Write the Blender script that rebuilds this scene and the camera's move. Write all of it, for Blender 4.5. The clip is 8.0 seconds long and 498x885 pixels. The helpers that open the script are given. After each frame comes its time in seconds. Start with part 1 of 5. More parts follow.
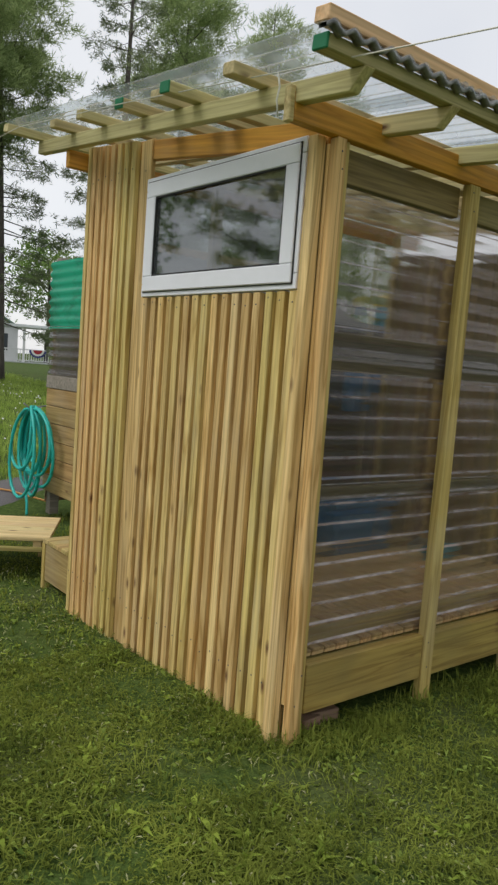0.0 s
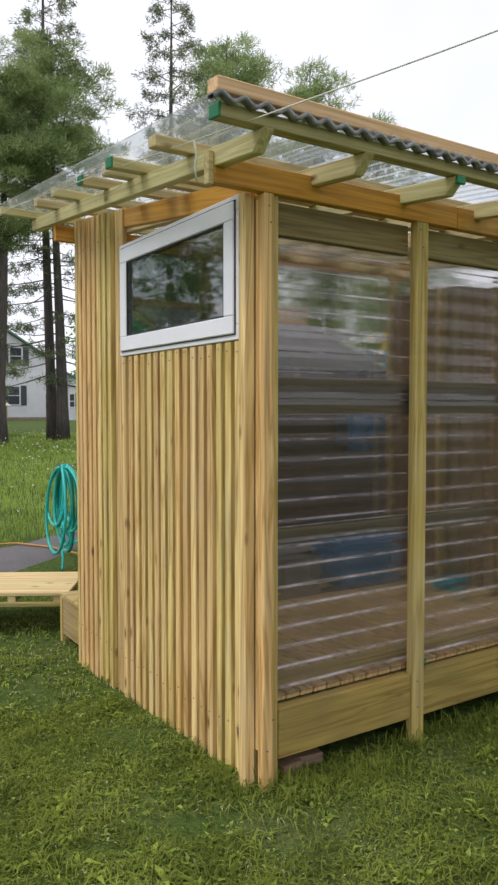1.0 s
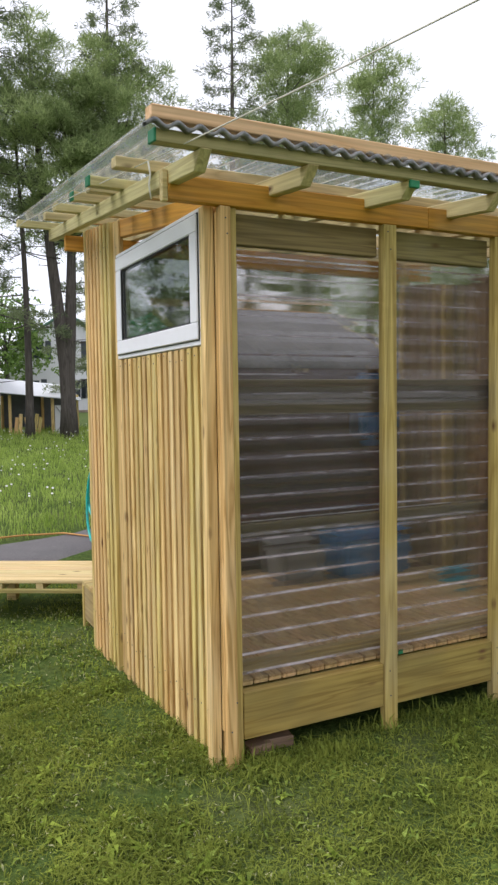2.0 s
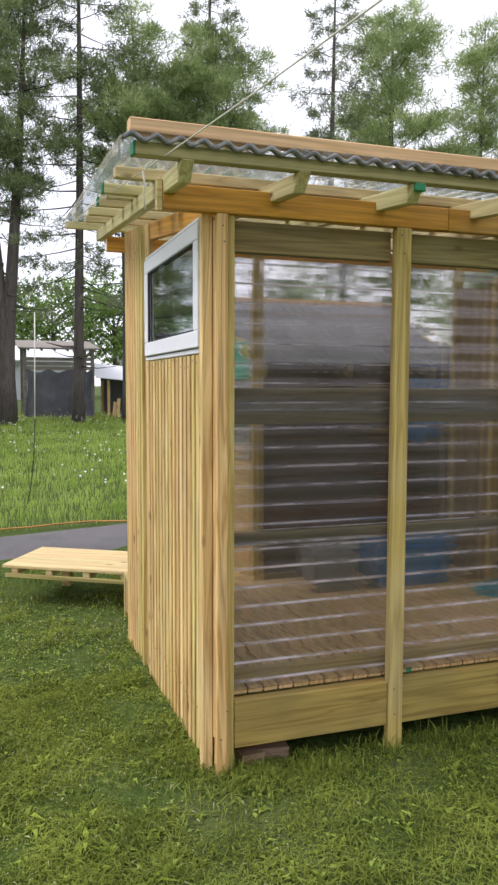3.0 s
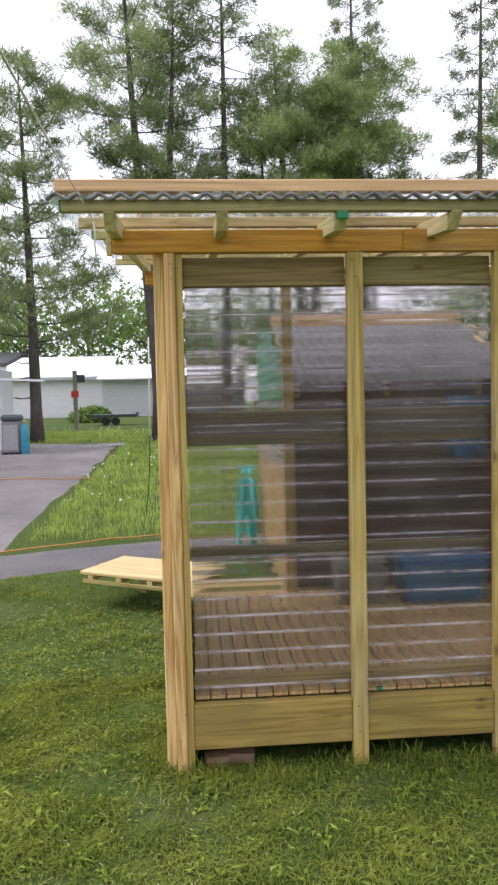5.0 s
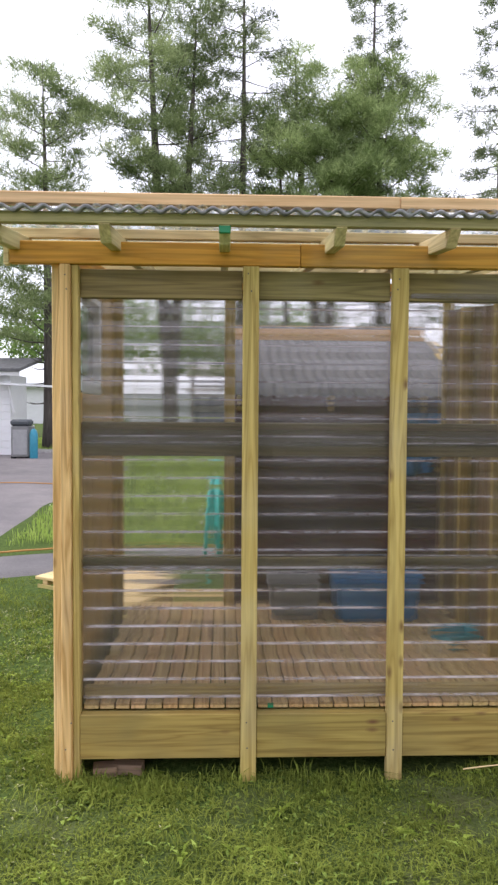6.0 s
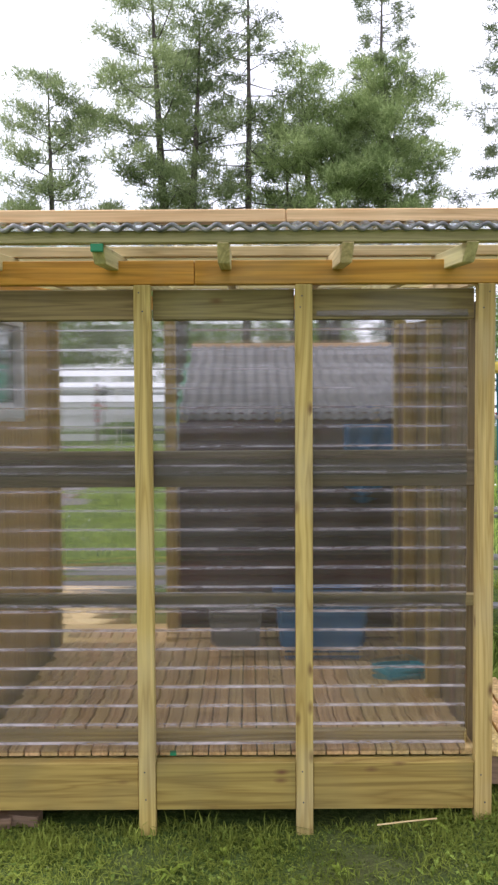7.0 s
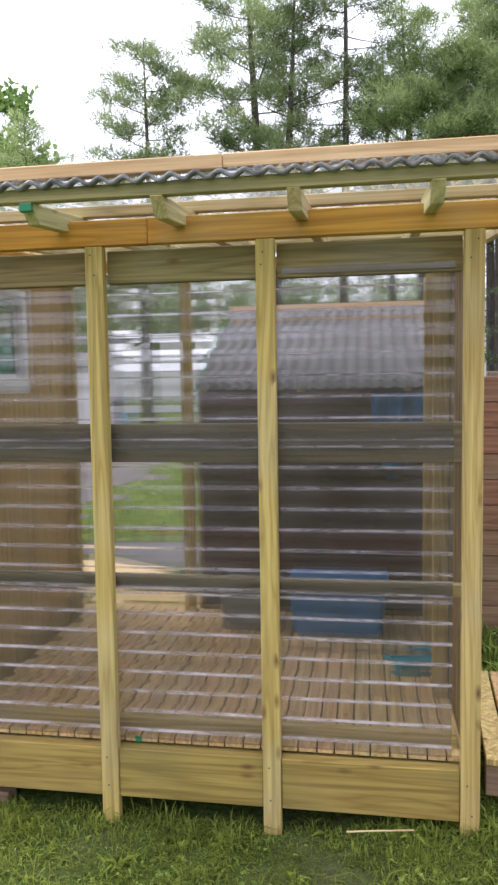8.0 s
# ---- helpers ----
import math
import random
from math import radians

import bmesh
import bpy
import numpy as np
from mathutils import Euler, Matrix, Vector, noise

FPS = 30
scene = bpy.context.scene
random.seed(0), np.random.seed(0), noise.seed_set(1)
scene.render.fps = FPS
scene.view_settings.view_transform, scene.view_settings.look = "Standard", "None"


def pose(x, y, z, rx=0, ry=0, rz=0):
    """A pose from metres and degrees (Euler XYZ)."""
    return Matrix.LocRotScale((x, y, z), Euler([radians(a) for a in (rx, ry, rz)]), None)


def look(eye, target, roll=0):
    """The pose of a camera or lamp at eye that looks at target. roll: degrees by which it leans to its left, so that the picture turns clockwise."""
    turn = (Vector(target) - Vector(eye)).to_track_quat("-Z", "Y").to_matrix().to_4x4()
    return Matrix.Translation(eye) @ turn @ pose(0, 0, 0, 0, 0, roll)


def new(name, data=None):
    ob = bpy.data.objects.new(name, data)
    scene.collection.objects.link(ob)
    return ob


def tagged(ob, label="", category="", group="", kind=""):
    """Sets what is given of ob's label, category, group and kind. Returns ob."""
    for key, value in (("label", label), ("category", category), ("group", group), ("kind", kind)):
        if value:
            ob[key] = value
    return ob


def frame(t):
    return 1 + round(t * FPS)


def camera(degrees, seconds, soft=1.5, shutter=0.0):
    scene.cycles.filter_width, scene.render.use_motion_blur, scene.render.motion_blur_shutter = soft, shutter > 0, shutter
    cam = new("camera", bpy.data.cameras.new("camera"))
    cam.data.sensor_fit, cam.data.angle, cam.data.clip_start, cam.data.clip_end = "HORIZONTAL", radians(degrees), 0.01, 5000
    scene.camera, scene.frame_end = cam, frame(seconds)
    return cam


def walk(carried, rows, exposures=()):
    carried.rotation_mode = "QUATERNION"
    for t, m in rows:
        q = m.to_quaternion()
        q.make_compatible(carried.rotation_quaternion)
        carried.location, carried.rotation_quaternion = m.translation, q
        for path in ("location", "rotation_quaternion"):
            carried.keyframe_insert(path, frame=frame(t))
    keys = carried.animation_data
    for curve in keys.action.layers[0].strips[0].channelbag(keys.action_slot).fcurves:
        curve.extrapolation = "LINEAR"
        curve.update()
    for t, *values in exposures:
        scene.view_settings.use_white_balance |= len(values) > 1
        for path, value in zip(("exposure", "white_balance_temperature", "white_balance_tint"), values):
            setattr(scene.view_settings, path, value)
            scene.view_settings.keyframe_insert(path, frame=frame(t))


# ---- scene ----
cam = camera(37.6, 8.0, soft=2.5)
PATH = [
    (0, (-1.676, -1.828, 1.326), (-0.439, -0.269, 1.129), 4.3),
    (0.5, (-1.546, -1.989, 1.356), (-0.31, -0.423, 1.221), 1.6),
    (1, (-1.36, -2.136, 1.362), (-0.29, -0.448, 1.274), 0.0),
    (1.5, (-1.214, -2.38, 1.386), (-0.301, -0.604, 1.265), 1.3),
    (1.7, (-1.128, -2.443, 1.396), (-0.224, -0.664, 1.277), -0.2),
    (2.8, (-0.83, -2.515, 1.432), (-0.066, -0.671, 1.309), -0.3),
    (3, (-0.667, -2.604, 1.492), (-0.05, -0.707, 1.338), 0.2),
    (3.5, (-0.483, -2.736, 1.481), (0.052, -0.813, 1.352), -2.2),
    (4, (-0.307, -2.739, 1.496), (0.181, -0.802, 1.401), -2.2),
    (4.5, (-0.083, -2.835, 1.537), (0.134, -0.85, 1.428), -1.0),
    (5, (0.156, -2.938, 1.533), (0.307, -0.947, 1.415), -1.3),
    (5.2, (0.244, -2.939, 1.519), (0.437, -0.95, 1.438), -0.7),
    (6.3, (0.89, -2.976, 1.537), (0.93, -0.978, 1.449), 0.5),
    (6.5, (0.993, -2.941, 1.515), (1.033, -0.944, 1.427), 0.3),
    (7, (1.226, -2.772, 1.631), (1.224, -0.774, 1.551), -0.3),
    (7.1, (1.28, -2.752, 1.629), (1.288, -0.754, 1.576), -0.2),
    (7.2, (1.335, -2.732, 1.627), (1.301, -0.734, 1.585), -0.1),
    (7.5, (1.5, -2.671, 1.621), (1.374, -0.675, 1.593), 0.3),
    (8, (1.773, -2.504, 1.627), (1.455, -0.536, 1.466), -0.9),
]
walk(cam, [(t, look(eye, target, roll)) for t, eye, target, roll in PATH],
     exposures=[(0, -0.38, 6550, 10), (0.5, -0.1, 6450, 13), (1.0, 0.0, 6400, 15), (1.7, 0.14, 6350, 16), (3.0, 0.34, 6300, 18), (4.5, 0.42, 6300, 21), (5.2, 0.42, 6300, 21), (6.5, 0.74, 6180, 20), (7.5, 0.66, 6120, 20), (8.0, 0.80, 6100, 20)])

# ---- light: an overcast day ----
SUN_EL, SUN_AZ = radians(52), radians(285)
world = bpy.data.worlds.new("overcast_sky")
scene.world = world
world.use_nodes = True
wt = world.node_tree
wt.nodes.clear()
sky = wt.nodes.new("ShaderNodeTexSky")
sky.sky_type = "NISHITA"
sky.sun_disc = False
sky.sun_elevation, sky.sun_rotation = SUN_EL, SUN_AZ
clear_sky = wt.nodes.new("ShaderNodeBackground")
clear_sky.inputs["Strength"].default_value = 0.03
wt.links.new(sky.outputs[0], clear_sky.inputs["Color"])
cloud_noise = wt.nodes.new("ShaderNodeTexNoise")
cloud_noise.inputs["Scale"].default_value = 2.2
cloud_noise.inputs["Detail"].default_value = 4
cloud_ramp = wt.nodes.new("ShaderNodeValToRGB")
cloud_ramp.color_ramp.elements[0].position = 0.3
cloud_ramp.color_ramp.elements[0].color = (0.82, 0.84, 0.88, 1)
cloud_ramp.color_ramp.elements[1].position = 0.7
cloud_ramp.color_ramp.elements[1].color = (1, 1, 1, 1)
wt.links.new(cloud_noise.outputs["Fac"], cloud_ramp.inputs["Fac"])
cloud = wt.nodes.new("ShaderNodeBackground")
cloud.inputs["Strength"].default_value = 1.1
wt.links.new(cloud_ramp.outputs["Color"], cloud.inputs["Color"])
both = wt.nodes.new("ShaderNodeAddShader")
wt.links.new(clear_sky.outputs[0], both.inputs[0])
wt.links.new(cloud.outputs[0], both.inputs[1])
wout = wt.nodes.new("ShaderNodeOutputWorld")
wt.links.new(both.outputs[0], wout.inputs["Surface"])
sun_data = bpy.data.lights.new("sun", "SUN")
sun_data.energy, sun_data.angle, sun_data.color = 1.6, radians(25), (1.0, 0.97, 0.92)
sun = new("sun", sun_data)
sun.rotation_euler = (radians(90) - SUN_EL, 0, radians(-105))


# ---- materials ----
def material(name):
    m = bpy.data.materials.new(name)
    m.use_nodes = True
    nt = m.node_tree
    return m, nt, nt.nodes["Principled BSDF"]


def node(nt, kind, **values):
    nd = nt.nodes.new(kind)
    for key, value in values.items():
        nd.inputs[key].default_value = value
    return nd


def ramp(nt, fac, stops):
    nd = nt.nodes.new("ShaderNodeValToRGB")
    els = nd.color_ramp.elements
    while len(els) < len(stops):
        els.new(0.5)
    for el, (p, c) in zip(els, stops):
        el.position, el.color = p, (*c, 1)
    nt.links.new(fac, nd.inputs["Fac"])
    return nd.outputs["Color"]


def mix(nt, fac, a, b, blend="MIX"):
    nd = nt.nodes.new("ShaderNodeMix")
    nd.data_type, nd.blend_type = "RGBA", blend
    for key, value in ((0, fac), (6, a), (7, b)):
        if hasattr(value, "links"):
            nt.links.new(value, nd.inputs[key])
        elif key:
            nd.inputs[key].default_value = (*value, 1)
        else:
            nd.inputs[key].default_value = value
    return nd.outputs[2]


def coords(nt, scale=(1, 1, 1), shuffle=0.0):
    """Object coordinates, scaled, moved by a chance of their own for each object."""
    tc = nt.nodes.new("ShaderNodeTexCoord")
    mp = nt.nodes.new("ShaderNodeMapping")
    mp.inputs["Scale"].default_value = scale
    nt.links.new(tc.outputs["Object"], mp.inputs["Vector"])
    if shuffle:
        info = nt.nodes.new("ShaderNodeObjectInfo")
        mul = node(nt, "ShaderNodeMath")
        mul.operation = "MULTIPLY"
        mul.inputs[1].default_value = shuffle
        nt.links.new(info.outputs["Random"], mul.inputs[0])
        nt.links.new(mul.outputs[0], mp.inputs["Location"])
    return mp.outputs["Vector"]


def bump(nt, bsdf, height, strength=0.3, distance=0.004):
    nd = node(nt, "ShaderNodeBump", Strength=strength, Distance=distance)
    nt.links.new(height, nd.inputs["Height"])
    nt.links.new(nd.outputs["Normal"], bsdf.inputs["Normal"])


def wood(name, light, dark, axis="z", hues=((1, 1, 1), (1, 1, 1)), knots=0.5, rough=0.72, fine=1.0, stain=(0.45, 0.42, 0.36), stains=0.22):
    """Sawn timber: grain along one axis, growth bands, knots, and a tint of its own for each piece."""
    m, nt, bsdf = material(name)
    k = {"x": (1.4, 55, 55), "y": (55, 1.4, 55), "z": (55, 55, 1.4)}[axis]
    g = {"x": (0.7, 14, 14), "y": (14, 0.7, 14), "z": (14, 14, 0.7)}[axis]
    q = {"x": (8, 20, 20), "y": (20, 8, 20), "z": (20, 20, 8)}[axis]
    fibre = node(nt, "ShaderNodeTexNoise", Scale=fine, Detail=4.0, Roughness=0.6)
    nt.links.new(coords(nt, k, 37), fibre.inputs["Vector"])
    band = node(nt, "ShaderNodeTexNoise", Scale=1.0, Detail=3.0, Distortion=0.8)
    nt.links.new(coords(nt, g, 23), band.inputs["Vector"])
    bands = node(nt, "ShaderNodeMath")
    bands.operation = "PINGPONG"
    bands.inputs[1].default_value = 0.085
    nt.links.new(band.outputs["Fac"], bands.inputs[0])
    base = ramp(nt, bands.outputs[0], [(0.0, dark), (0.03, tuple((a + b) / 2 for a, b in zip(light, dark))), (0.085, light)])
    fib = ramp(nt, fibre.outputs["Fac"], [(0.3, (0.72, 0.7, 0.66)), (0.62, (1.06, 1.05, 1.04))])
    col = mix(nt, 1.0, base, fib, "MULTIPLY")
    info = nt.nodes.new("ShaderNodeObjectInfo")
    hue = ramp(nt, info.outputs["Random"], [(k / (len(hues) - 1), h) for k, h in enumerate(hues)])
    col = mix(nt, 1.0, col, hue, "MULTIPLY")
    big = node(nt, "ShaderNodeTexNoise", Scale=2.3, Detail=3.0)
    nt.links.new(coords(nt, (1, 1, 1), 51), big.inputs["Vector"])
    wear = ramp(nt, big.outputs["Fac"], [(0.5, (0, 0, 0)), (0.75, (stains, stains, stains))])
    col = mix(nt, wear, col, stain)
    if knots:
        spot = node(nt, "ShaderNodeTexVoronoi", Scale=1.0)
        nt.links.new(coords(nt, q, 91), spot.inputs["Vector"])
        few = nt.nodes.new("ShaderNodeSeparateColor")
        nt.links.new(spot.outputs["Color"], few.inputs[0])
        gate = ramp(nt, few.outputs[0], [(0.955 - 0.06 * knots, (0, 0, 0)), (0.965 - 0.06 * knots, (1, 1, 1))])
        dot = ramp(nt, spot.outputs["Distance"], [(0.07, (1, 1, 1)), (0.15, (0.6, 0.6, 0.6)), (0.30, (0, 0, 0))])
        col = mix(nt, mix(nt, 1.0, dot, gate, "MULTIPLY"), col, (0.15, 0.07, 0.025))
    nt.links.new(col, bsdf.inputs["Base Color"])
    bsdf.inputs["Roughness"].default_value = rough
    bump(nt, bsdf, fibre.outputs["Fac"], 0.35, 0.003)
    return m


def plain(name, colour, rough=0.6, metal=0.0, vary=0.12, scale=8.0, relief=0.1, spec=0.5):
    """A painted or moulded surface with soft unevenness at two scales."""
    m, nt, bsdf = material(name)
    a = node(nt, "ShaderNodeTexNoise", Scale=scale, Detail=5.0, Roughness=0.65)
    b = node(nt, "ShaderNodeTexNoise", Scale=scale * 12, Detail=2.0)
    for nd in (a, b):
        nt.links.new(coords(nt, (1, 1, 1), 13), nd.inputs["Vector"])
    lo = tuple(c * (1 - vary) for c in colour)
    hi = tuple(min(1, c * (1 + vary)) for c in colour)
    col = ramp(nt, a.outputs["Fac"], [(0.3, lo), (0.7, hi)])
    nt.links.new(col, bsdf.inputs["Base Color"])
    bsdf.inputs["Roughness"].default_value = rough
    bsdf.inputs["Metallic"].default_value = metal
    bsdf.inputs["Specular IOR Level"].default_value = spec
    bump(nt, bsdf, b.outputs["Fac"], relief, 0.002)
    return m


def clear_sheet(name, tint, haze, gloss_rough=0.06, haze_colour=(0.62, 0.63, 0.62), dust_glint=0.0, blur=0.0, drops=0.0, shine=0.05):
    """Clear plastic: see-through, glossy by Fresnel, with a film of dust and damp, and painted flute highlights."""
    m, nt, bsdf = material(name)
    nt.nodes.remove(bsdf)
    out = nt.nodes["Material Output"]
    see = node(nt, "ShaderNodeBsdfTransparent", Color=(*tint, 1))
    gloss = node(nt, "ShaderNodeBsdfGlossy", Color=(1, 1, 1, 1), Roughness=gloss_rough)
    dust = node(nt, "ShaderNodeBsdfDiffuse", Color=(*haze_colour, 1))
    thin = node(nt, "ShaderNodeBsdfTranslucent", Color=(*haze_colour, 1))
    film = nt.nodes.new("ShaderNodeMixShader")
    nt.links.new(dust.outputs[0], film.inputs[1])
    nt.links.new(thin.outputs[0], film.inputs[2])
    streak = node(nt, "ShaderNodeTexNoise", Scale=3.0, Detail=6.0, Roughness=0.7)
    nt.links.new(coords(nt, (1, 1, 1), 9), streak.inputs["Vector"])
    amount = node(nt, "ShaderNodeMapRange")
    for key, value in (("From Min", 0.3), ("From Max", 0.75), ("To Min", haze * 0.45), ("To Max", haze * 1.6)):
        amount.inputs[key].default_value = value
    nt.links.new(streak.outputs["Fac"], amount.inputs["Value"])
    film_amount = amount.outputs[0]
    if drops:
        fleck = node(nt, "ShaderNodeTexNoise", Scale=130.0, Detail=1.0, Roughness=0.5)
        nt.links.new(coords(nt, (0.8, 1, 1), 9), fleck.inputs["Vector"])
        fleck_on = ramp(nt, fleck.outputs["Fac"], [(0.60, (0, 0, 0)), (0.70, (drops, drops, drops))])
        wet = ramp(nt, streak.outputs["Fac"], [(0.45, (0, 0, 0)), (0.62, (1, 1, 1))])
        plus = node(nt, "ShaderNodeMath")
        plus.operation = "ADD"
        nt.links.new(amount.outputs[0], plus.inputs[0])
        nt.links.new(mix(nt, 1.0, fleck_on, wet, "MULTIPLY"), plus.inputs[1])
        film_amount = plus.outputs[0]
    hazy = nt.nodes.new("ShaderNodeMixShader")
    nt.links.new(film_amount, hazy.inputs[0])
    nt.links.new(see.outputs[0], hazy.inputs[1])
    nt.links.new(film.outputs[0], hazy.inputs[2])
    if dust_glint:
        # settled dust and drops, doubling as painted highlights where the sheet faces up
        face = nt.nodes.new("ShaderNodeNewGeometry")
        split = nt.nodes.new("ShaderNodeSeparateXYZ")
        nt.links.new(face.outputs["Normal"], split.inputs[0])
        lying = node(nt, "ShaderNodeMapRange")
        for key, value in (("From Min", 0.50), ("From Max", 0.78), ("To Min", 0.0), ("To Max", dust_glint)):
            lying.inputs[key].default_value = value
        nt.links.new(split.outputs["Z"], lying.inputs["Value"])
        glint_noise = node(nt, "ShaderNodeTexNoise", Scale=1.0, Detail=5.0, Roughness=0.75)
        nt.links.new(coords(nt, (3.5, 12, 12), 3), glint_noise.inputs["Vector"])
        glint_breaks = ramp(nt, glint_noise.outputs["Fac"], [(0.40, (0.02, 0.02, 0.02)), (0.62, (1, 1, 1))])
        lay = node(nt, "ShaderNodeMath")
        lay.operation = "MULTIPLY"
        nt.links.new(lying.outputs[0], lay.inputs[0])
        nt.links.new(glint_breaks, lay.inputs[1])
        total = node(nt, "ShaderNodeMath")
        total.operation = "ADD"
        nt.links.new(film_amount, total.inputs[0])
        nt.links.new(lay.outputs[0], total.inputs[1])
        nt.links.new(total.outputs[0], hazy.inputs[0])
    if blur:
        soft = node(nt, "ShaderNodeBsdfRefraction", Color=(*tint, 1), Roughness=0.27, IOR=1.05)
        frosted = nt.nodes.new("ShaderNodeMixShader")
        frosted.inputs[0].default_value = blur
        nt.links.new(see.outputs[0], frosted.inputs[1])
        nt.links.new(soft.outputs[0], frosted.inputs[2])
        nt.links.new(frosted.outputs[0], hazy.inputs[1])
    facing = node(nt, "ShaderNodeLayerWeight", Blend=0.5)
    power = node(nt, "ShaderNodeMath")
    power.operation = "POWER"
    power.inputs[1].default_value = 4.6
    nt.links.new(facing.outputs["Facing"], power.inputs[0])
    fres = node(nt, "ShaderNodeMath")
    fres.operation = "MULTIPLY_ADD"
    fres.inputs[1].default_value, fres.inputs[2].default_value = 0.85, shine
    nt.links.new(power.outputs[0], fres.inputs[0])
    last = nt.nodes.new("ShaderNodeMixShader")
    nt.links.new(fres.outputs[0], last.inputs[0])
    nt.links.new(hazy.outputs[0], last.inputs[1])
    nt.links.new(gloss.outputs[0], last.inputs[2])
    nt.links.new(last.outputs[0], out.inputs["Surface"])
    return m


def leafy(name, dark, light, through_light=0.3, scale=0.6, single=0.45, patch=0.9):
    """Leaves or needles: clumps of light and dark, each leaf a little different, some light passing."""
    m, nt, bsdf = material(name)
    nt.nodes.remove(bsdf)
    a = node(nt, "ShaderNodeTexNoise", Scale=scale, Detail=3.0)
    nt.links.new(coords(nt, (1, 1, 1), 17), a.inputs["Vector"])
    geo = nt.nodes.new("ShaderNodeNewGeometry")
    f = node(nt, "ShaderNodeMath")
    f.operation = "MULTIPLY_ADD"
    f.inputs[1].default_value = single
    nt.links.new(geo.outputs["Random Per Island"], f.inputs[0])
    f2 = node(nt, "ShaderNodeMath")
    f2.operation = "MULTIPLY"
    f2.inputs[1].default_value = patch
    nt.links.new(a.outputs["Fac"], f2.inputs[0])
    nt.links.new(f2.outputs[0], f.inputs[2])
    col = ramp(nt, f.outputs[0], [(0.35, dark), (0.95, light)])
    d = nt.nodes.new("ShaderNodeBsdfDiffuse")
    t = nt.nodes.new("ShaderNodeBsdfTranslucent")
    s = nt.nodes.new("ShaderNodeMixShader")
    s.inputs[0].default_value = through_light
    nt.links.new(col, d.inputs["Color"])
    nt.links.new(col, t.inputs["Color"])
    nt.links.new(d.outputs[0], s.inputs[1])
    nt.links.new(t.outputs[0], s.inputs[2])
    nt.links.new(s.outputs[0], nt.nodes["Material Output"].inputs["Surface"])
    return m


HUES = ((1.08, 0.98, 0.9), (0.9, 1.0, 0.78))
batten_wood = wood("treated_batten_wood", (0.82, 0.63, 0.31), (0.50, 0.33, 0.12), "z", ((1.12, 0.90, 0.76), (0.98, 0.98, 0.84), (0.88, 0.95, 0.66), (1.18, 1.15, 1.10), (0.84, 0.78, 0.68), (1.05, 0.90, 0.78), (1.10, 1.06, 0.92)), 1.0)
backing_wood = wood("backing_board_wood", (0.64, 0.45, 0.20), (0.46, 0.30, 0.12), "z", HUES, 0.3)
post_wood = wood("post_wood", (0.58, 0.46, 0.20), (0.40, 0.29, 0.10), "z", ((1.10, 0.96, 0.88), (1.02, 1.0, 0.72), (1.06, 0.98, 0.90)), 1.1)
wood_x = wood("treated_wood_along", (0.56, 0.44, 0.20), (0.38, 0.28, 0.11), "x", HUES, 0.45)
beam_x = wood("orange_beam_wood", (0.72, 0.38, 0.055), (0.55, 0.26, 0.03), "x", ((1, 1, 1), (1.05, 0.98, 0.9)), 0.35)
skirt_wood = wood("skirt_board_wood", (0.40, 0.29, 0.085), (0.27, 0.18, 0.045), "x", ((1.02, 0.98, 0.9), (0.95, 1.02, 0.85)), 3.0, stain=(0.20, 0.165, 0.06), stains=0.75)
eave_wood = wood("fresh_eave_wood", (0.80, 0.56, 0.32), (0.66, 0.42, 0.21), "x", ((1, 1, 1), (1.03, 0.98, 0.94)), 0.3, stains=0.1)
rafter_wood = wood("rafter_wood", (0.78, 0.64, 0.40), (0.58, 0.45, 0.26), "x", HUES, 0.45)
eave_purlin_wood = wood("weathered_purlin_wood", (0.55, 0.48, 0.28), (0.38, 0.33, 0.18), "x", HUES, 0.3, stain=(0.26, 0.27, 0.16), stains=0.5)
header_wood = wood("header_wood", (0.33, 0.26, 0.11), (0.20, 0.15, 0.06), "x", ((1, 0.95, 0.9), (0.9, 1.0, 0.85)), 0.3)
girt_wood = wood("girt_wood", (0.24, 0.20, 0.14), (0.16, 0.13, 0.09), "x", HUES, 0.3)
floor_wood = wood("floor_board_wood", (0.66, 0.47, 0.24), (0.47, 0.31, 0.14), "y", ((1.02, 0.92, 0.8), (0.95, 1.0, 0.85), (1.08, 1.0, 0.95)), 0.3)
# wall timber with the dimness of the shed's inside put into its colour
inner_wood = wood("shaded_inner_wall_wood", (0.26, 0.18, 0.09), (0.16, 0.10, 0.05), "z", ((1.1, 0.95, 0.9), (0.9, 1.0, 0.85)), 0.3)
ramp_wood = wood("pale_ramp_wood", (0.80, 0.64, 0.36), (0.66, 0.48, 0.24), "x", ((1.03, 0.98, 0.92), (0.95, 1.0, 0.9)), 0.3, stains=0.12)
plank_y = wood("brown_plank_wood_side", (0.48, 0.32, 0.14), (0.34, 0.21, 0.08), "y", ((1.05, 0.95, 0.9), (0.9, 1.0, 0.9)), 0.3)
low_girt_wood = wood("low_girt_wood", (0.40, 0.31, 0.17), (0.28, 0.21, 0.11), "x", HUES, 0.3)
# brown planks with the shade between the two sheds put into their colour
dark_plank = wood("shade_darkened_plank", (0.085, 0.046, 0.046), (0.045, 0.025, 0.027), "x", ((1.7, 0.9, 0.9), (0.9, 0.95, 1.0), (1.4, 0.9, 0.95)), 0.2, stains=0.05)
plank_x = wood("brown_plank_wood", (0.36, 0.21, 0.13), (0.24, 0.13, 0.08), "x", ((1.1, 0.9, 0.9), (0.85, 0.95, 0.9)), 0.35)
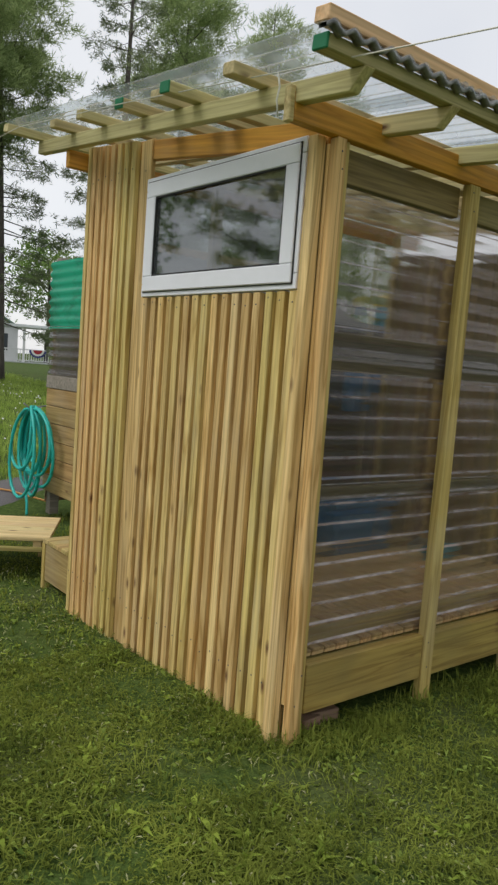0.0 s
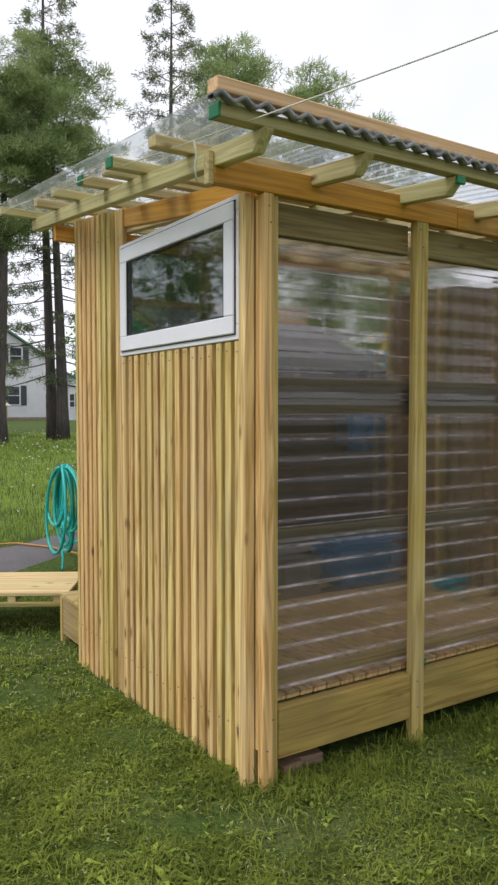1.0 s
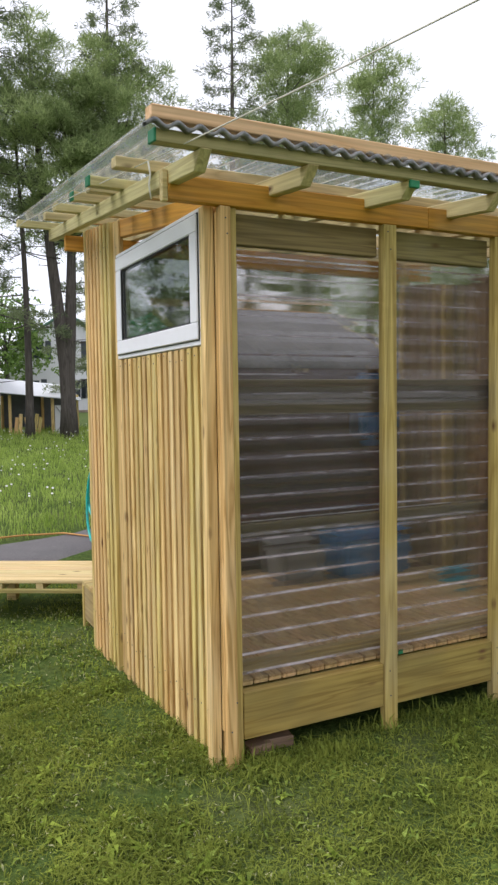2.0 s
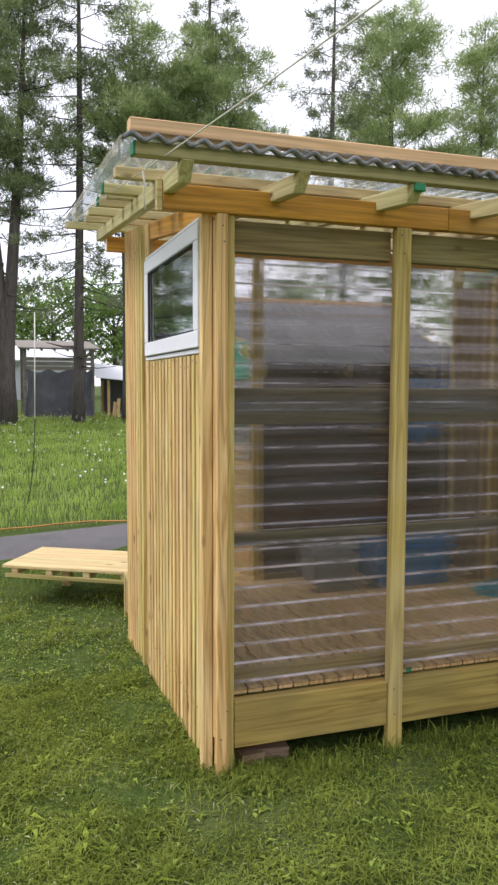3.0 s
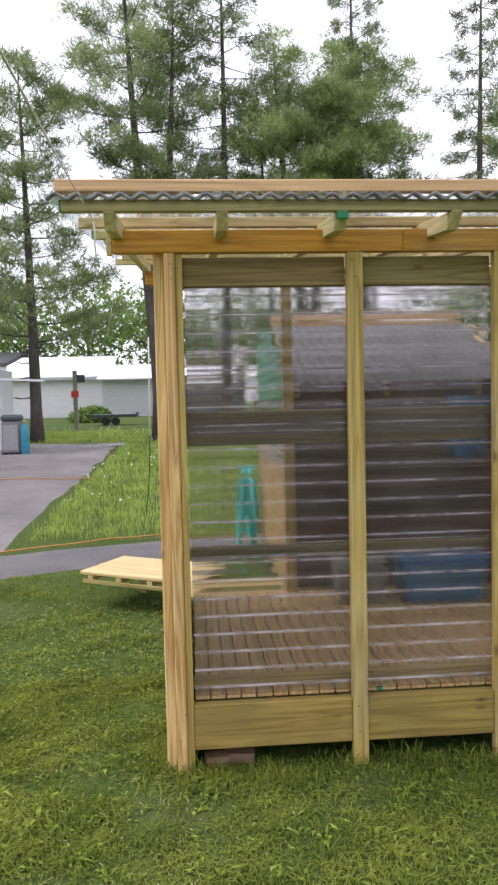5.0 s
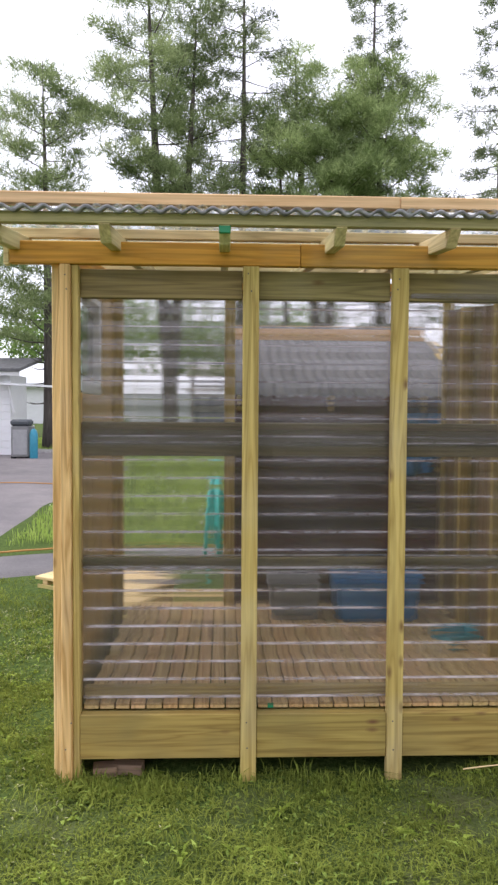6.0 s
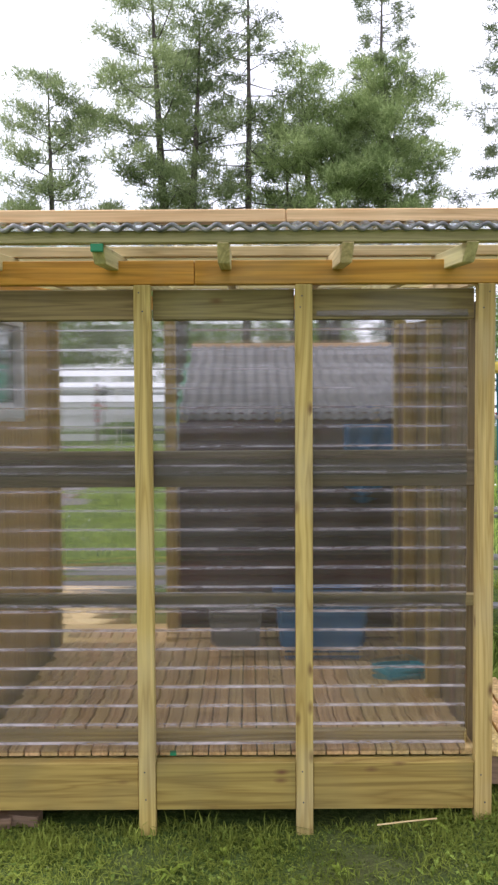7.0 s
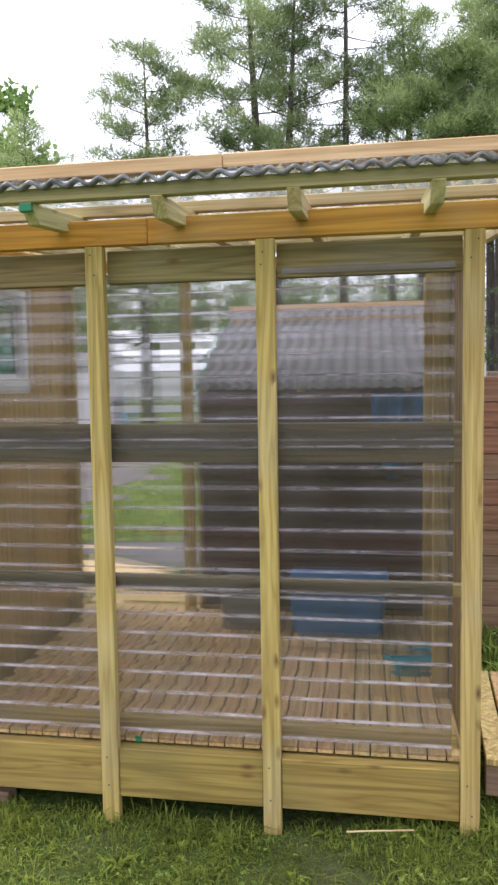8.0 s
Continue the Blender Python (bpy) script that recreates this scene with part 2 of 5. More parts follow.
grey_wood = wood("weathered_grey_wood", (0.36, 0.32, 0.27), (0.22, 0.19, 0.16), "x", ((1, 1, 1), (0.9, 0.95, 1)), 0.2)
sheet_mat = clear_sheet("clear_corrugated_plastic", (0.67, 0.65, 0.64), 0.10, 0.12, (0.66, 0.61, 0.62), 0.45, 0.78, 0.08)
# lowest sheet: stronger pale highlights painted along the flutes
bright_flute_sheet_mat = clear_sheet("bright_flute_corrugated_plastic", (0.67, 0.65, 0.64), 0.12, 0.12, (0.66, 0.61, 0.61), 0.85, 0.76, 0.10)
old_sheet_mat = plain("weathered_grey_sheet", (0.15, 0.15, 0.155), 0.65, vary=0.35, scale=6, spec=0.2)
roof_sheet_mat = clear_sheet("roof_corrugated_plastic", (0.80, 0.84, 0.85), 0.28, 0.1, (0.68, 0.73, 0.76))
green_sheet_mat = clear_sheet("green_corrugated_plastic", (0.01, 0.30, 0.18), 0.9, 0.15, (0.012, 0.52, 0.31))
glass_mat = clear_sheet("window_glass", (0.42, 0.45, 0.45), 0.01, 0.035, shine=0.15)
vinyl = plain("white_vinyl", (0.86, 0.87, 0.92), 0.35, vary=0.04, scale=5)
gasket = plain("black_gasket_and_shadow", (0.02, 0.02, 0.022), 0.6)
green_paint = plain("green_end_paint", (0.01, 0.22, 0.09), 0.5)
hose_mat = plain("turquoise_hose", (0.02, 0.48, 0.42), 0.35, scale=30)
rope_mat = plain("pale_rope", (0.74, 0.71, 0.62), 0.8, scale=60)
cord_mat = plain("orange_cord", (0.50, 0.24, 0.06), 0.5)
steel = plain("galvanised_steel", (0.35, 0.35, 0.36), 0.45, 0.7)
blue_plastic = plain("blue_plastic", (0.02, 0.16, 0.40), 0.35)
bin_grey = plain("grey_bin_plastic", (0.20, 0.20, 0.20), 0.5)
ladder_blue = plain("blue_fibreglass", (0.03, 0.25, 0.36), 0.45)
ladder_yellow = plain("yellow_plastic", (0.72, 0.56, 0.10), 0.5)
teal_plastic = plain("teal_plastic", (0.02, 0.30, 0.38), 0.4)
dark_rubber = plain("dark_rubber", (0.02, 0.02, 0.022), 0.7)
white_siding = plain("white_siding", (0.78, 0.78, 0.80), 0.6, vary=0.05, scale=2)
grey_siding = plain("grey_siding", (0.50, 0.52, 0.53), 0.6, vary=0.06, scale=2)
roof_green = plain("green_metal_roof", (0.10, 0.22, 0.17), 0.45, vary=0.1, scale=2)
roof_white = plain("white_metal_roof", (0.74, 0.77, 0.80), 0.4, vary=0.05, scale=1)
shutter_mat = plain("dark_shutter", (0.06, 0.07, 0.08), 0.6)
stone_mat = plain("foundation_stone", (0.30, 0.24, 0.19), 0.9, vary=0.3, scale=3)
pane_mat = plain("dark_window_pane", (0.05, 0.06, 0.07), 0.08)
tarp_mat = plain("grey_tarp", (0.12, 0.12, 0.14), 0.55, vary=0.2, scale=4, relief=0.3)
red_plastic = plain("red_plastic", (0.60, 0.05, 0.03), 0.5)
yellow_brass = plain("yellow_brass", (0.55, 0.33, 0.05), 0.4, 0.6)
cloth_red = plain("red_cloth", (0.40, 0.04, 0.05), 0.9)
cloth_blue = plain("blue_cloth", (0.05, 0.06, 0.22), 0.9)
bark = wood("pine_bark", (0.14, 0.12, 0.105), (0.065, 0.055, 0.05), "z", ((1, 1, 1), (0.9, 0.92, 0.95)), 0, 0.95, stain=(0.16, 0.15, 0.14))
pine_dark = leafy("dark_pine_needles", (0.125, 0.18, 0.08), (0.41, 0.48, 0.23), 0.6)
pine_needles = leafy("pine_needles", (0.155, 0.225, 0.085), (0.49, 0.58, 0.26), 0.6)
spruce_needles = leafy("spruce_needles", (0.10, 0.135, 0.08), (0.32, 0.37, 0.20), 0.5)
broad_leaves = leafy("broad_leaves", (0.08, 0.15, 0.035), (0.30, 0.43, 0.13), 0.4)
lawn_blades = leafy("lawn_blades", (0.065, 0.097, 0.018), (0.33, 0.385, 0.075), 0.35, 3.2, 0.25, 1.1)
meadow_blades = leafy("meadow_blades", (0.24, 0.36, 0.06), (0.50, 0.62, 0.17), 0.45, 0.9)
clover_mat = leafy("clover_leaves", (0.08, 0.14, 0.03), (0.42, 0.54, 0.12), 0.35, 3.0)
weed_mat = leafy("weed_leaves", (0.14, 0.21, 0.03), (0.40, 0.50, 0.09), 0.35, 3.0)
clipping_mat = leafy("dry_clippings", (0.26, 0.30, 0.12), (0.58, 0.57, 0.32), 0.2)
# mottled grey, dark for the shading under the roof sheet ends
lip_mat = plain("shaded_sheet_lip", (0.20, 0.195, 0.19), 0.4, vary=0.75, scale=22)
gravel_mat = plain("grey_gravel", (0.36, 0.35, 0.34), 0.9, vary=0.3, scale=9)
petal_mat = plain("white_petals", (0.80, 0.80, 0.76), 0.8)


def ground_material():
    m, nt, bsdf = material("lawn_soil")
    v = coords(nt)
    a = node(nt, "ShaderNodeTexNoise", Scale=0.9, Detail=5.0, Roughness=0.65)
    b = node(nt, "ShaderNodeTexNoise", Scale=28.0, Detail=4.0, Roughness=0.7)
    c = node(nt, "ShaderNodeTexNoise", Scale=140.0, Detail=2.0)
    for nd in (a, b, c):
        nt.links.new(v, nd.inputs["Vector"])
    turf = ramp(nt, b.outputs["Fac"], [(0.3, (0.04, 0.07, 0.016)), (0.55, (0.085, 0.13, 0.03)), (0.8, (0.16, 0.20, 0.06))])
    patch = ramp(nt, a.outputs["Fac"], [(0.5, (0, 0, 0)), (0.72, (0.6, 0.6, 0.6))])
    col = mix(nt, patch, turf, (0.13, 0.12, 0.06))
    grain = ramp(nt, c.outputs["Fac"], [(0.3, (0.6, 0.6, 0.6)), (0.7, (1.2, 1.2, 1.2))])
    nt.links.new(mix(nt, 1.0, col, grain, "MULTIPLY"), bsdf.inputs["Base Color"])
    bsdf.inputs["Roughness"].default_value = 0.95
    bsdf.inputs["Specular IOR Level"].default_value = 0.1
    bump(nt, bsdf, b.outputs["Fac"], 0.6, 0.03)
    return m


def asphalt_material(name, tone):
    m, nt, bsdf = material(name)
    v = coords(nt)
    a = node(nt, "ShaderNodeTexNoise", Scale=0.7, Detail=6.0, Roughness=0.7)
    b = node(nt, "ShaderNodeTexNoise", Scale=90.0, Detail=3.0)
    for nd in (a, b):
        nt.links.new(v, nd.inputs["Vector"])
    col = ramp(nt, a.outputs["Fac"], [(p, tuple(c * g for c, g in zip(col_, tone))) for p, col_ in ((0.3, (0.085, 0.083, 0.088)), (0.55, (0.14, 0.135, 0.135)), (0.75, (0.20, 0.19, 0.18)))])
    grain = ramp(nt, b.outputs["Fac"], [(0.3, (0.7, 0.7, 0.7)), (0.7, (1.25, 1.25, 1.25))])
    nt.links.new(mix(nt, 1.0, col, grain, "MULTIPLY"), bsdf.inputs["Base Color"])
    bsdf.inputs["Roughness"].default_value = 0.75
    bump(nt, bsdf, b.outputs["Fac"], 0.5, 0.006)
    return m


lawn_mat, asphalt = ground_material(), asphalt_material("asphalt", (1, 0.97, 0.97))
old_asphalt = asphalt_material("old_asphalt", (1.5, 1.4, 1.38))


# ---- building helpers ----
ORIGIN = {}
MESHES = {}


def thing(name, at, label, category, group="", turn=0.0):
    ob = new(name)
    ob.location, ob.rotation_euler = at, (0, 0, radians(turn))
    ob.empty_display_size = 0.1
    ORIGIN[ob.name] = Vector((0, 0, 0))
    return tagged(ob, label, category, group)


def place(name, mesh, parent=None, at=(0, 0, 0), rot=None, label=""):
    """One mesh object; at is in the frame of the top-level thing."""
    ob = new(name, mesh)
    home = ORIGIN[parent.name] if parent else Vector((0, 0, 0))
    ob.location = Vector(at) - home
    if rot:
        ob.rotation_euler = rot
    ob.parent = parent
    ORIGIN[ob.name] = Vector(at)
    return tagged(ob, label) if label else ob


def finish(bm, name, material_, smooth=False):
    me = bpy.data.meshes.new(name)
    bm.to_mesh(me)
    bm.free()
    me.materials.append(material_)
    if smooth:
        me.polygons.foreach_set("use_smooth", [True] * len(me.polygons))
    return me


def part(name, bm, material_, parent, label="", at=(0, 0, 0), rot=None, smooth=False):
    return place(name, finish(bm, name, material_, smooth), parent, at, rot, label)


def raw_mesh(name, verts, faces, material_, smooth=False):
    me = bpy.data.meshes.new(name)
    me.from_pydata(verts, [], faces)
    me.update()
    me.materials.append(material_)
    if smooth:
        me.polygons.foreach_set("use_smooth", [True] * len(me.polygons))
    return me


def box_mesh(sx, sy, sz, material_, bevel=0.003):
    key = (round(sx, 4), round(sy, 4), round(sz, 4), material_.name, bevel)
    if key not in MESHES:
        bm = bmesh.new()
        bmesh.ops.create_cube(bm, size=1, matrix=Matrix.Diagonal((sx, sy, sz, 1)))
        if bevel:
            bmesh.ops.bevel(bm, geom=bm.edges[:], offset=min(bevel, sx / 3, sy / 3, sz / 3), segments=1, affect="EDGES")
        MESHES[key] = finish(bm, "box", material_)
    return MESHES[key]


def box(name, lo, hi, material_, parent=None, label="", bevel=0.003, rot=None):
    lo, hi = Vector(lo), Vector(hi)
    s = hi - lo
    return place(name, box_mesh(s.x, s.y, s.z, material_, bevel), parent, (lo + hi) / 2, rot, label)


def bar(name, a, b, w, h, material_, parent, label="", bevel=0.003):
    """A timber of width w and height h from a to b, whose middle line runs between them; built along its own x."""
    a, b = Vector(a), Vector(b)
    d = b - a
    q = d.to_track_quat("X", "Z")
    return place(name, box_mesh(d.length, w, h, material_, bevel), parent, (a + b) / 2, q.to_euler(), label)


def tube_data(points, radii, sides=8):
    pts = [Vector(p) for p in points]
    if not hasattr(radii, "__len__"):
        radii = [radii] * len(pts)
    verts, faces = [], []
    ref = Vector((0.31, 0.17, 0.93))
    for i, p in enumerate(pts):
        d = (pts[min(i + 1, len(pts) - 1)] - pts[max(i - 1, 0)]).normalized()
        u = d.cross(ref)
        if u.length < 0.05:
            u = d.cross(Vector((1, 0, 0)))
        u.normalize()
        v = d.cross(u)
        for k in range(sides):
            a = 2 * math.pi * k / sides
            verts.append(tuple(p + (u * math.cos(a) + v * math.sin(a)) * radii[i]))
    for i in range(len(pts) - 1):
        for k in range(sides):
            k2 = (k + 1) % sides
            faces.append((i * sides + k, i * sides + k2, (i + 1) * sides + k2, (i + 1) * sides + k))
    faces.append(tuple(range(sides))[::-1])
    faces.append(tuple((len(pts) - 1) * sides + k for k in range(sides)))
    return verts, faces


def tube(name, points, radii, material_, parent=None, sides=8, label=""):
    c = Vector(points[0])
    verts, faces = tube_data([Vector(p) - c for p in points], radii, sides)
    return place(name, raw_mesh(name, verts, faces, material_, True), parent, c, None, label)


def corrugated_mesh(name, length, width, pitch, amp, material_, steps=8, rows=6, sag=0.0, ledge=0.0):
    """A corrugated sheet in its own x (along the flutes) and y (across them)."""
    n = max(2, int(width / pitch * steps))
    verts, faces = [], []
    for i in range(rows + 1):
        x = -length / 2 + length * i / rows
        for j in range(n + 1):
            y = -width / 2 + width * j / n
            off_ridge = (y / pitch + 0.5) % 1 - 0.5
            if ledge:
                rise, fall = (off_ridge + 0.28) * pitch / 0.013, (0.24 - off_ridge) * pitch / ledge
                lift = min(1, max(-1, min(rise, fall)))
            else:
                lift = math.cos(2 * math.pi * y / pitch)
            z = amp * lift + sag * noise.noise(Vector((x * 1.7, y * 1.7, length)))
            verts.append((x, y, z))
    for i in range(rows):
        for j in range(n):
            a = i * (n + 1) + j
            faces.append((a, a + n + 1, a + n + 2, a + 1))
    return raw_mesh(name, verts, faces, material_, True)


def ss(a, b, v):
    t = min(1, max(0, (v - a) / (b - a)))
    return t * t * (3 - 2 * t)


def ground_z(x, y):
    z = -0.012 + 0.012 * ss(0.3, 1.4, x) + 0.065 * ss(1.5, 2.3, x) - 0.03 * ss(0.5, 1.8, y) * (1 - ss(-0.2, 0.5, x))
    z *= 1 - ss(3, 5, abs(y))
    z += 0.03 * min(max(y - 4, 0), 20)
    if abs(x) < 12 and -6 < y < 24:
        z += 0.018 * noise.noise(Vector((x * 0.9, y * 0.9, 3.1))) * (1 if y < 3 else 2)
    return z


# ---- ground ----
def spread(lo, hi, fine_lo, fine_hi, step):
    """Grid lines: even between fine_lo and fine_hi, ever wider outside."""
    out = list(np.arange(fine_lo, fine_hi + step / 2, step))
    s, v = step, fine_hi
    while v < hi:
        s *= 1.25
        v += s
        out.append(v)
    s, v = step, fine_lo
    while v > lo:
        s *= 1.25
        v -= s
        out.insert(0, v)
    return out


def sheet_over_ground(name, xs, ys, material_, lift=0.0):
    verts = [(x, y, ground_z(x, y) + lift) for y in ys for x in xs]
    w = len(xs)
    faces = [(j * w + i, j * w + i + 1, (j + 1) * w + i + 1, (j + 1) * w + i) for j in range(len(ys) - 1) for i in range(w - 1)]
    return new(name, raw_mesh(name, verts, faces, material_, True))


ground = sheet_over_ground("ground", spread(-900, 900, -4, 5, 0.2), spread(-900, 900, -4, 8, 0.2), lawn_mat)
tagged(ground, "mown green lawn rising gently to a meadow", "lawn", kind="structure")


def strip_over_ground(name, left, right, material_, label, lift=0.012, steps=24, across=8):
    """A strip between two lines of plan points, laid on the ground."""
    def along(line, t):
        k = t * (len(line) - 1)
        i = min(int(k), len(line) - 2)
        f = k - i
        return Vector(line[i]).lerp(Vector(line[i + 1]), f)
    verts, faces = [], []
    for i in range(steps + 1):
        a, b = along(left, i / steps), along(right, i / steps)
        for j in range(across + 1):
            p = a.lerp(b, j / across)
            wob = 0.06 * noise.noise(Vector((p.x * 1.3, p.y * 1.3, 7))) if j in (0, across) else 0
            edge = -0.02 if j in (0, across) else lift
            verts.append((p.x, p.y + wob, ground_z(p.x, p.y + wob) + edge))
    for i in range(steps):
        for j in range(across):
            a = i * (across + 1) + j
            faces.append((a, a + 1, a + across + 2, a + across + 1))
    return tagged(new(name, raw_mesh(name, verts, faces, material_, True)), label, "path", kind="structure")


strip_over_ground("pavement", [(-14, 2.6), (-1.6, 3.6), (-0.7, 4.0), (0.1, 4.0), (0.7, 4.4), (1.4, 5.0), (4, 7.5)],
                  [(-14, 4.4), (-1.75, 4.6), (-0.8, 4.8), (0.05, 5.05), (0.6, 5.15), (1.3, 5.6), (3.6, 8.3)], asphalt,
                  "grey asphalt path with crumbling edges across the lawn", 0.03, 60, 6)
strip_over_ground("road", [(-1.66, 4.7), (-1.70, 8.0), (-1.68, 12), (-1.64, 16.8)], [(-9, 4.3), (-9, 8.0), (-9, 12), (-9, 17.6)], old_asphalt,
                  "grey worn asphalt driveway bordered by grass", 0.035, 50, 14)


# ---- the garden shed: treated timber frame, batten wall, clear corrugated front ----
def roof_z(y):
    return 2.275 + 0.103 * y


shed = thing("garden_shed", (0, 0, 0), "new timber garden shed with clear corrugated plastic front and roof", "shed")
WALL_END = 1.74
POSTS = ((0.79, 0.855), (1.40, 1.465), (2.09, 2.155))
box("corner_post", (0.056, 0, -0.05), (0.0993, 0.040, 2.116), batten_wood, shed)
box("corner_trim", (0.100, 0.015, -0.05), (0.128, 0.062, 2.116), post_wood, shed, "greenish corner trim board")
box("corner_trim", (0.012, 0.056, -0.03), (0.0545, 0.100, 2.125), batten_wood, shed, "pale orange corner trim board")
box("corner_filler", (0.0545, 0.0405, 0.13), (0.0960, 0.0555, 2.10), batten_wood, shed)
for x0, x1 in POSTS:
    box("post", (x0, 0, -0.05), (x1, 0.04, 2.116), post_wood, shed)
for x0, x1 in ((0.025, 0.09), (0.72, 0.785), (2.09, 2.155)):
    box("back_post", (x0, 1.66, -0.05), (x1, 1.70, 2.34), post_wood, shed)

# skirt, header and girts between and behind the front posts
EDGES = (0.129, 0.789, 0.856, 1.399, 1.466, 2.089)
for x0, x1 in zip(EDGES[::2], EDGES[1::2]):
    box("skirt_board", (x0, 0.010, 0.092), (x1, 0.056, 0.278), skirt_wood, shed)
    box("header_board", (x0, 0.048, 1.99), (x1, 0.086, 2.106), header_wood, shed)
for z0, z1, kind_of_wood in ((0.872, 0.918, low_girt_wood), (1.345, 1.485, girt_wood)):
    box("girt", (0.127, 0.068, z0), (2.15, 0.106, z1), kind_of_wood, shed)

# beams that carry the rafters
box("front_beam", (-0.142, 0.0, 2.117), (1.02, 0.040, 2.206), beam_x, shed)
box("front_beam", (1.022, 0.0, 2.117), (2.44, 0.040, 2.206), beam_x, shed)
bar("side_beam", (0.078, 0.05, 2.142), (0.078, 1.73, 2.345), 0.036, 0.085, beam_x, shed)
box("back_beam", (-0.12, 1.745, 2.268), (2.40, 1.783, 2.352), beam_x, shed)
SLOPE = math.atan(0.103)


def rafter_with_nose(a, b):
    """A rafter whose front end is cut back underneath."""
    d = b - a
    bm = bmesh.new()
    bmesh.ops.create_cube(bm, size=1, matrix=Matrix.Diagonal((d.length, 0.042, 0.064, 1)))
    for v in bm.verts:
        if v.co.x < 0 and v.co.z < 0:
            v.co.x += 0.055
    bmesh.ops.bevel(bm, geom=bm.edges[:], offset=0.003, segments=1, affect="EDGES")
    part("rafter", bm, rafter_wood, shed, "", (a + b) / 2, d.to_track_quat("X", "Z").to_euler())


for x in (-0.12, 0.28, 0.715, 1.14, 1.56, 1.98, 2.36):
    a, b = Vector((x, -0.292, roof_z(-0.292) - 0.073)), Vector((x, 2.10, roof_z(2.10) - 0.073))
    rafter_with_nose(a, b)
    if x == 0.715:
        box("painted_end", (x - 0.0215, -0.2935, 2.176), (x + 0.0215, -0.278, 2.205), green_paint, shed, "green painted rafter end")
for i, (y, x0, green) in enumerate(((-0.262, -0.29, 1), (0.168, -0.29, 0), (0.565, -0.285, 1), (0.70, -0.25, 0), (0.963, -0.26, 1), (1.33, -0.265, 0), (1.66, -0.25, 0), (2.07, -0.33, 0))):
    purlin = box("purlin", (x0, y - 0.03, roof_z(y) - 0.04), (2.42, y + 0.03, roof_z(y)), rafter_wood if i else eave_purlin_wood, shed, rot=(SLOPE, 0, 0))
    if green:
        box("painted_end", (x0 - 0.004, y - 0.031, roof_z(y) - 0.041), (x0 + 0.006, y + 0.031, roof_z(y) + 0.001), green_paint, purlin, "green painted purlin end")
box("eave_board", (-0.305, -0.305, 2.272), (1.35, -0.245, 2.314), eave_wood, shed, "pale orange eave board", rot=(SLOPE, 0, 0))
box("eave_board", (1.352, -0.305, 2.272), (2.46, -0.245, 2.314), eave_wood, shed, "pale orange eave board", rot=(SLOPE, 0, 0))
for x0, x1, dz in ((-0.34, 0.33, 0.0), (0.22, 0.90, 0.003), (0.79, 1.46, 0.0), (1.35, 2.02, 0.003), (1.90, 2.47, 0.0)):
    me = corrugated_mesh("roof_sheet", 2.50, x1 - x0, 0.0747, 0.009, roof_sheet_mat, 8, 8, 0.004)
    place("roof_sheet", me, shed, ((x0 + x1) / 2, 0.91, roof_z(0.91) + 0.011 + dz), Euler((0, 0, radians(90)), "XYZ").to_matrix().to_4x4().to_euler(), "clear corrugated plastic roof sheet")
for ob in shed.children:
    if ob.name.startswith("roof_sheet"):
        ob.rotation_euler = (Matrix.Rotation(SLOPE, 4, "X") @ Matrix.Rotation(radians(90), 4, "Z")).to_euler()

def closure_strip():
    """Weathered lip added along the front end of the roof sheets, following their waves; its dark colour stands for
    their shading.
    """
    verts, faces, n = [], [], 37 * 12
    for i in range(n + 1):
        x = -0.33 + 2.78 * i / n
        w = 0.009 * math.cos(2 * math.pi * x / 0.0747)
        for dy, dz in ((0, 0.001), (0.03, 0.004), (0.03, -0.008), (0, -0.012)):
            verts.append((x, -0.325 + dy, roof_z(-0.325) + 0.012 + w + dz))
    for i in range(n):
        for k in range(4):
            a, b = i * 4 + k, i * 4 + (k + 1) % 4
            faces.append((a, b, b + 4, a + 4))
    return raw_mesh("closure_strip", verts, faces, lip_mat, True)


place("closure_strip", closure_strip(), shed, (0, 0, 0), None, "weathered wavy end of the roof sheets, darkened for shade")

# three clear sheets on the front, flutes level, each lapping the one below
for z0, z1, dy, film in ((0.300, 0.935, 0.0, bright_flute_sheet_mat), (0.87, 1.455, -0.003, sheet_mat), (1.39, 2.03, 0.0, sheet_mat)):
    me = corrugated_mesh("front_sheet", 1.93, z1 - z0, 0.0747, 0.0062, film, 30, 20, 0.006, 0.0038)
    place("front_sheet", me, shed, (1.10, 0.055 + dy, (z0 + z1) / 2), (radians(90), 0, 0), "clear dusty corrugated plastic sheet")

# floor of narrow boards that run front to back
box("joist", (0.10, 0.06, 0.12), (2.15, 0.10, 0.268), wood_x, shed)
box("joist", (0.10, 0.85, 0.12), (2.15, 0.89, 0.268), wood_x, shed)
box("joist", (0.10, 1.66, 0.12), (2.15, 1.70, 0.268), wood_x, shed)
k = 0
x = 0.135
while x < 2.08:
    w = random.choice((0.058, 0.061, 0.064))
    box("floor_board", (x, 0.064, 0.281), (x + w, 1.72, 0.306 + 0.002 * (k % 2)), floor_wood, shed, bevel=0.003)
    x += w + 0.005
    k += 1
box("sill_rail", (0.13, 0.11, 0.307), (2.09, 0.145, 0.36), wood_x, shed)

# west wall: backing boards with proud battens, a window set high in it
wall = box("side_wall", (0.062, 0.064, -0.03), (0.078, WALL_END, 1.612), backing_wood, shed)
box("wall_backing", (0.062, 1.165, 1.613), (0.078, WALL_END, 2.33), backing_wood, shed)
box("wall_backing", (0.062, 0.064, 1.613), (0.078, 0.118, 2.14), backing_wood, shed)
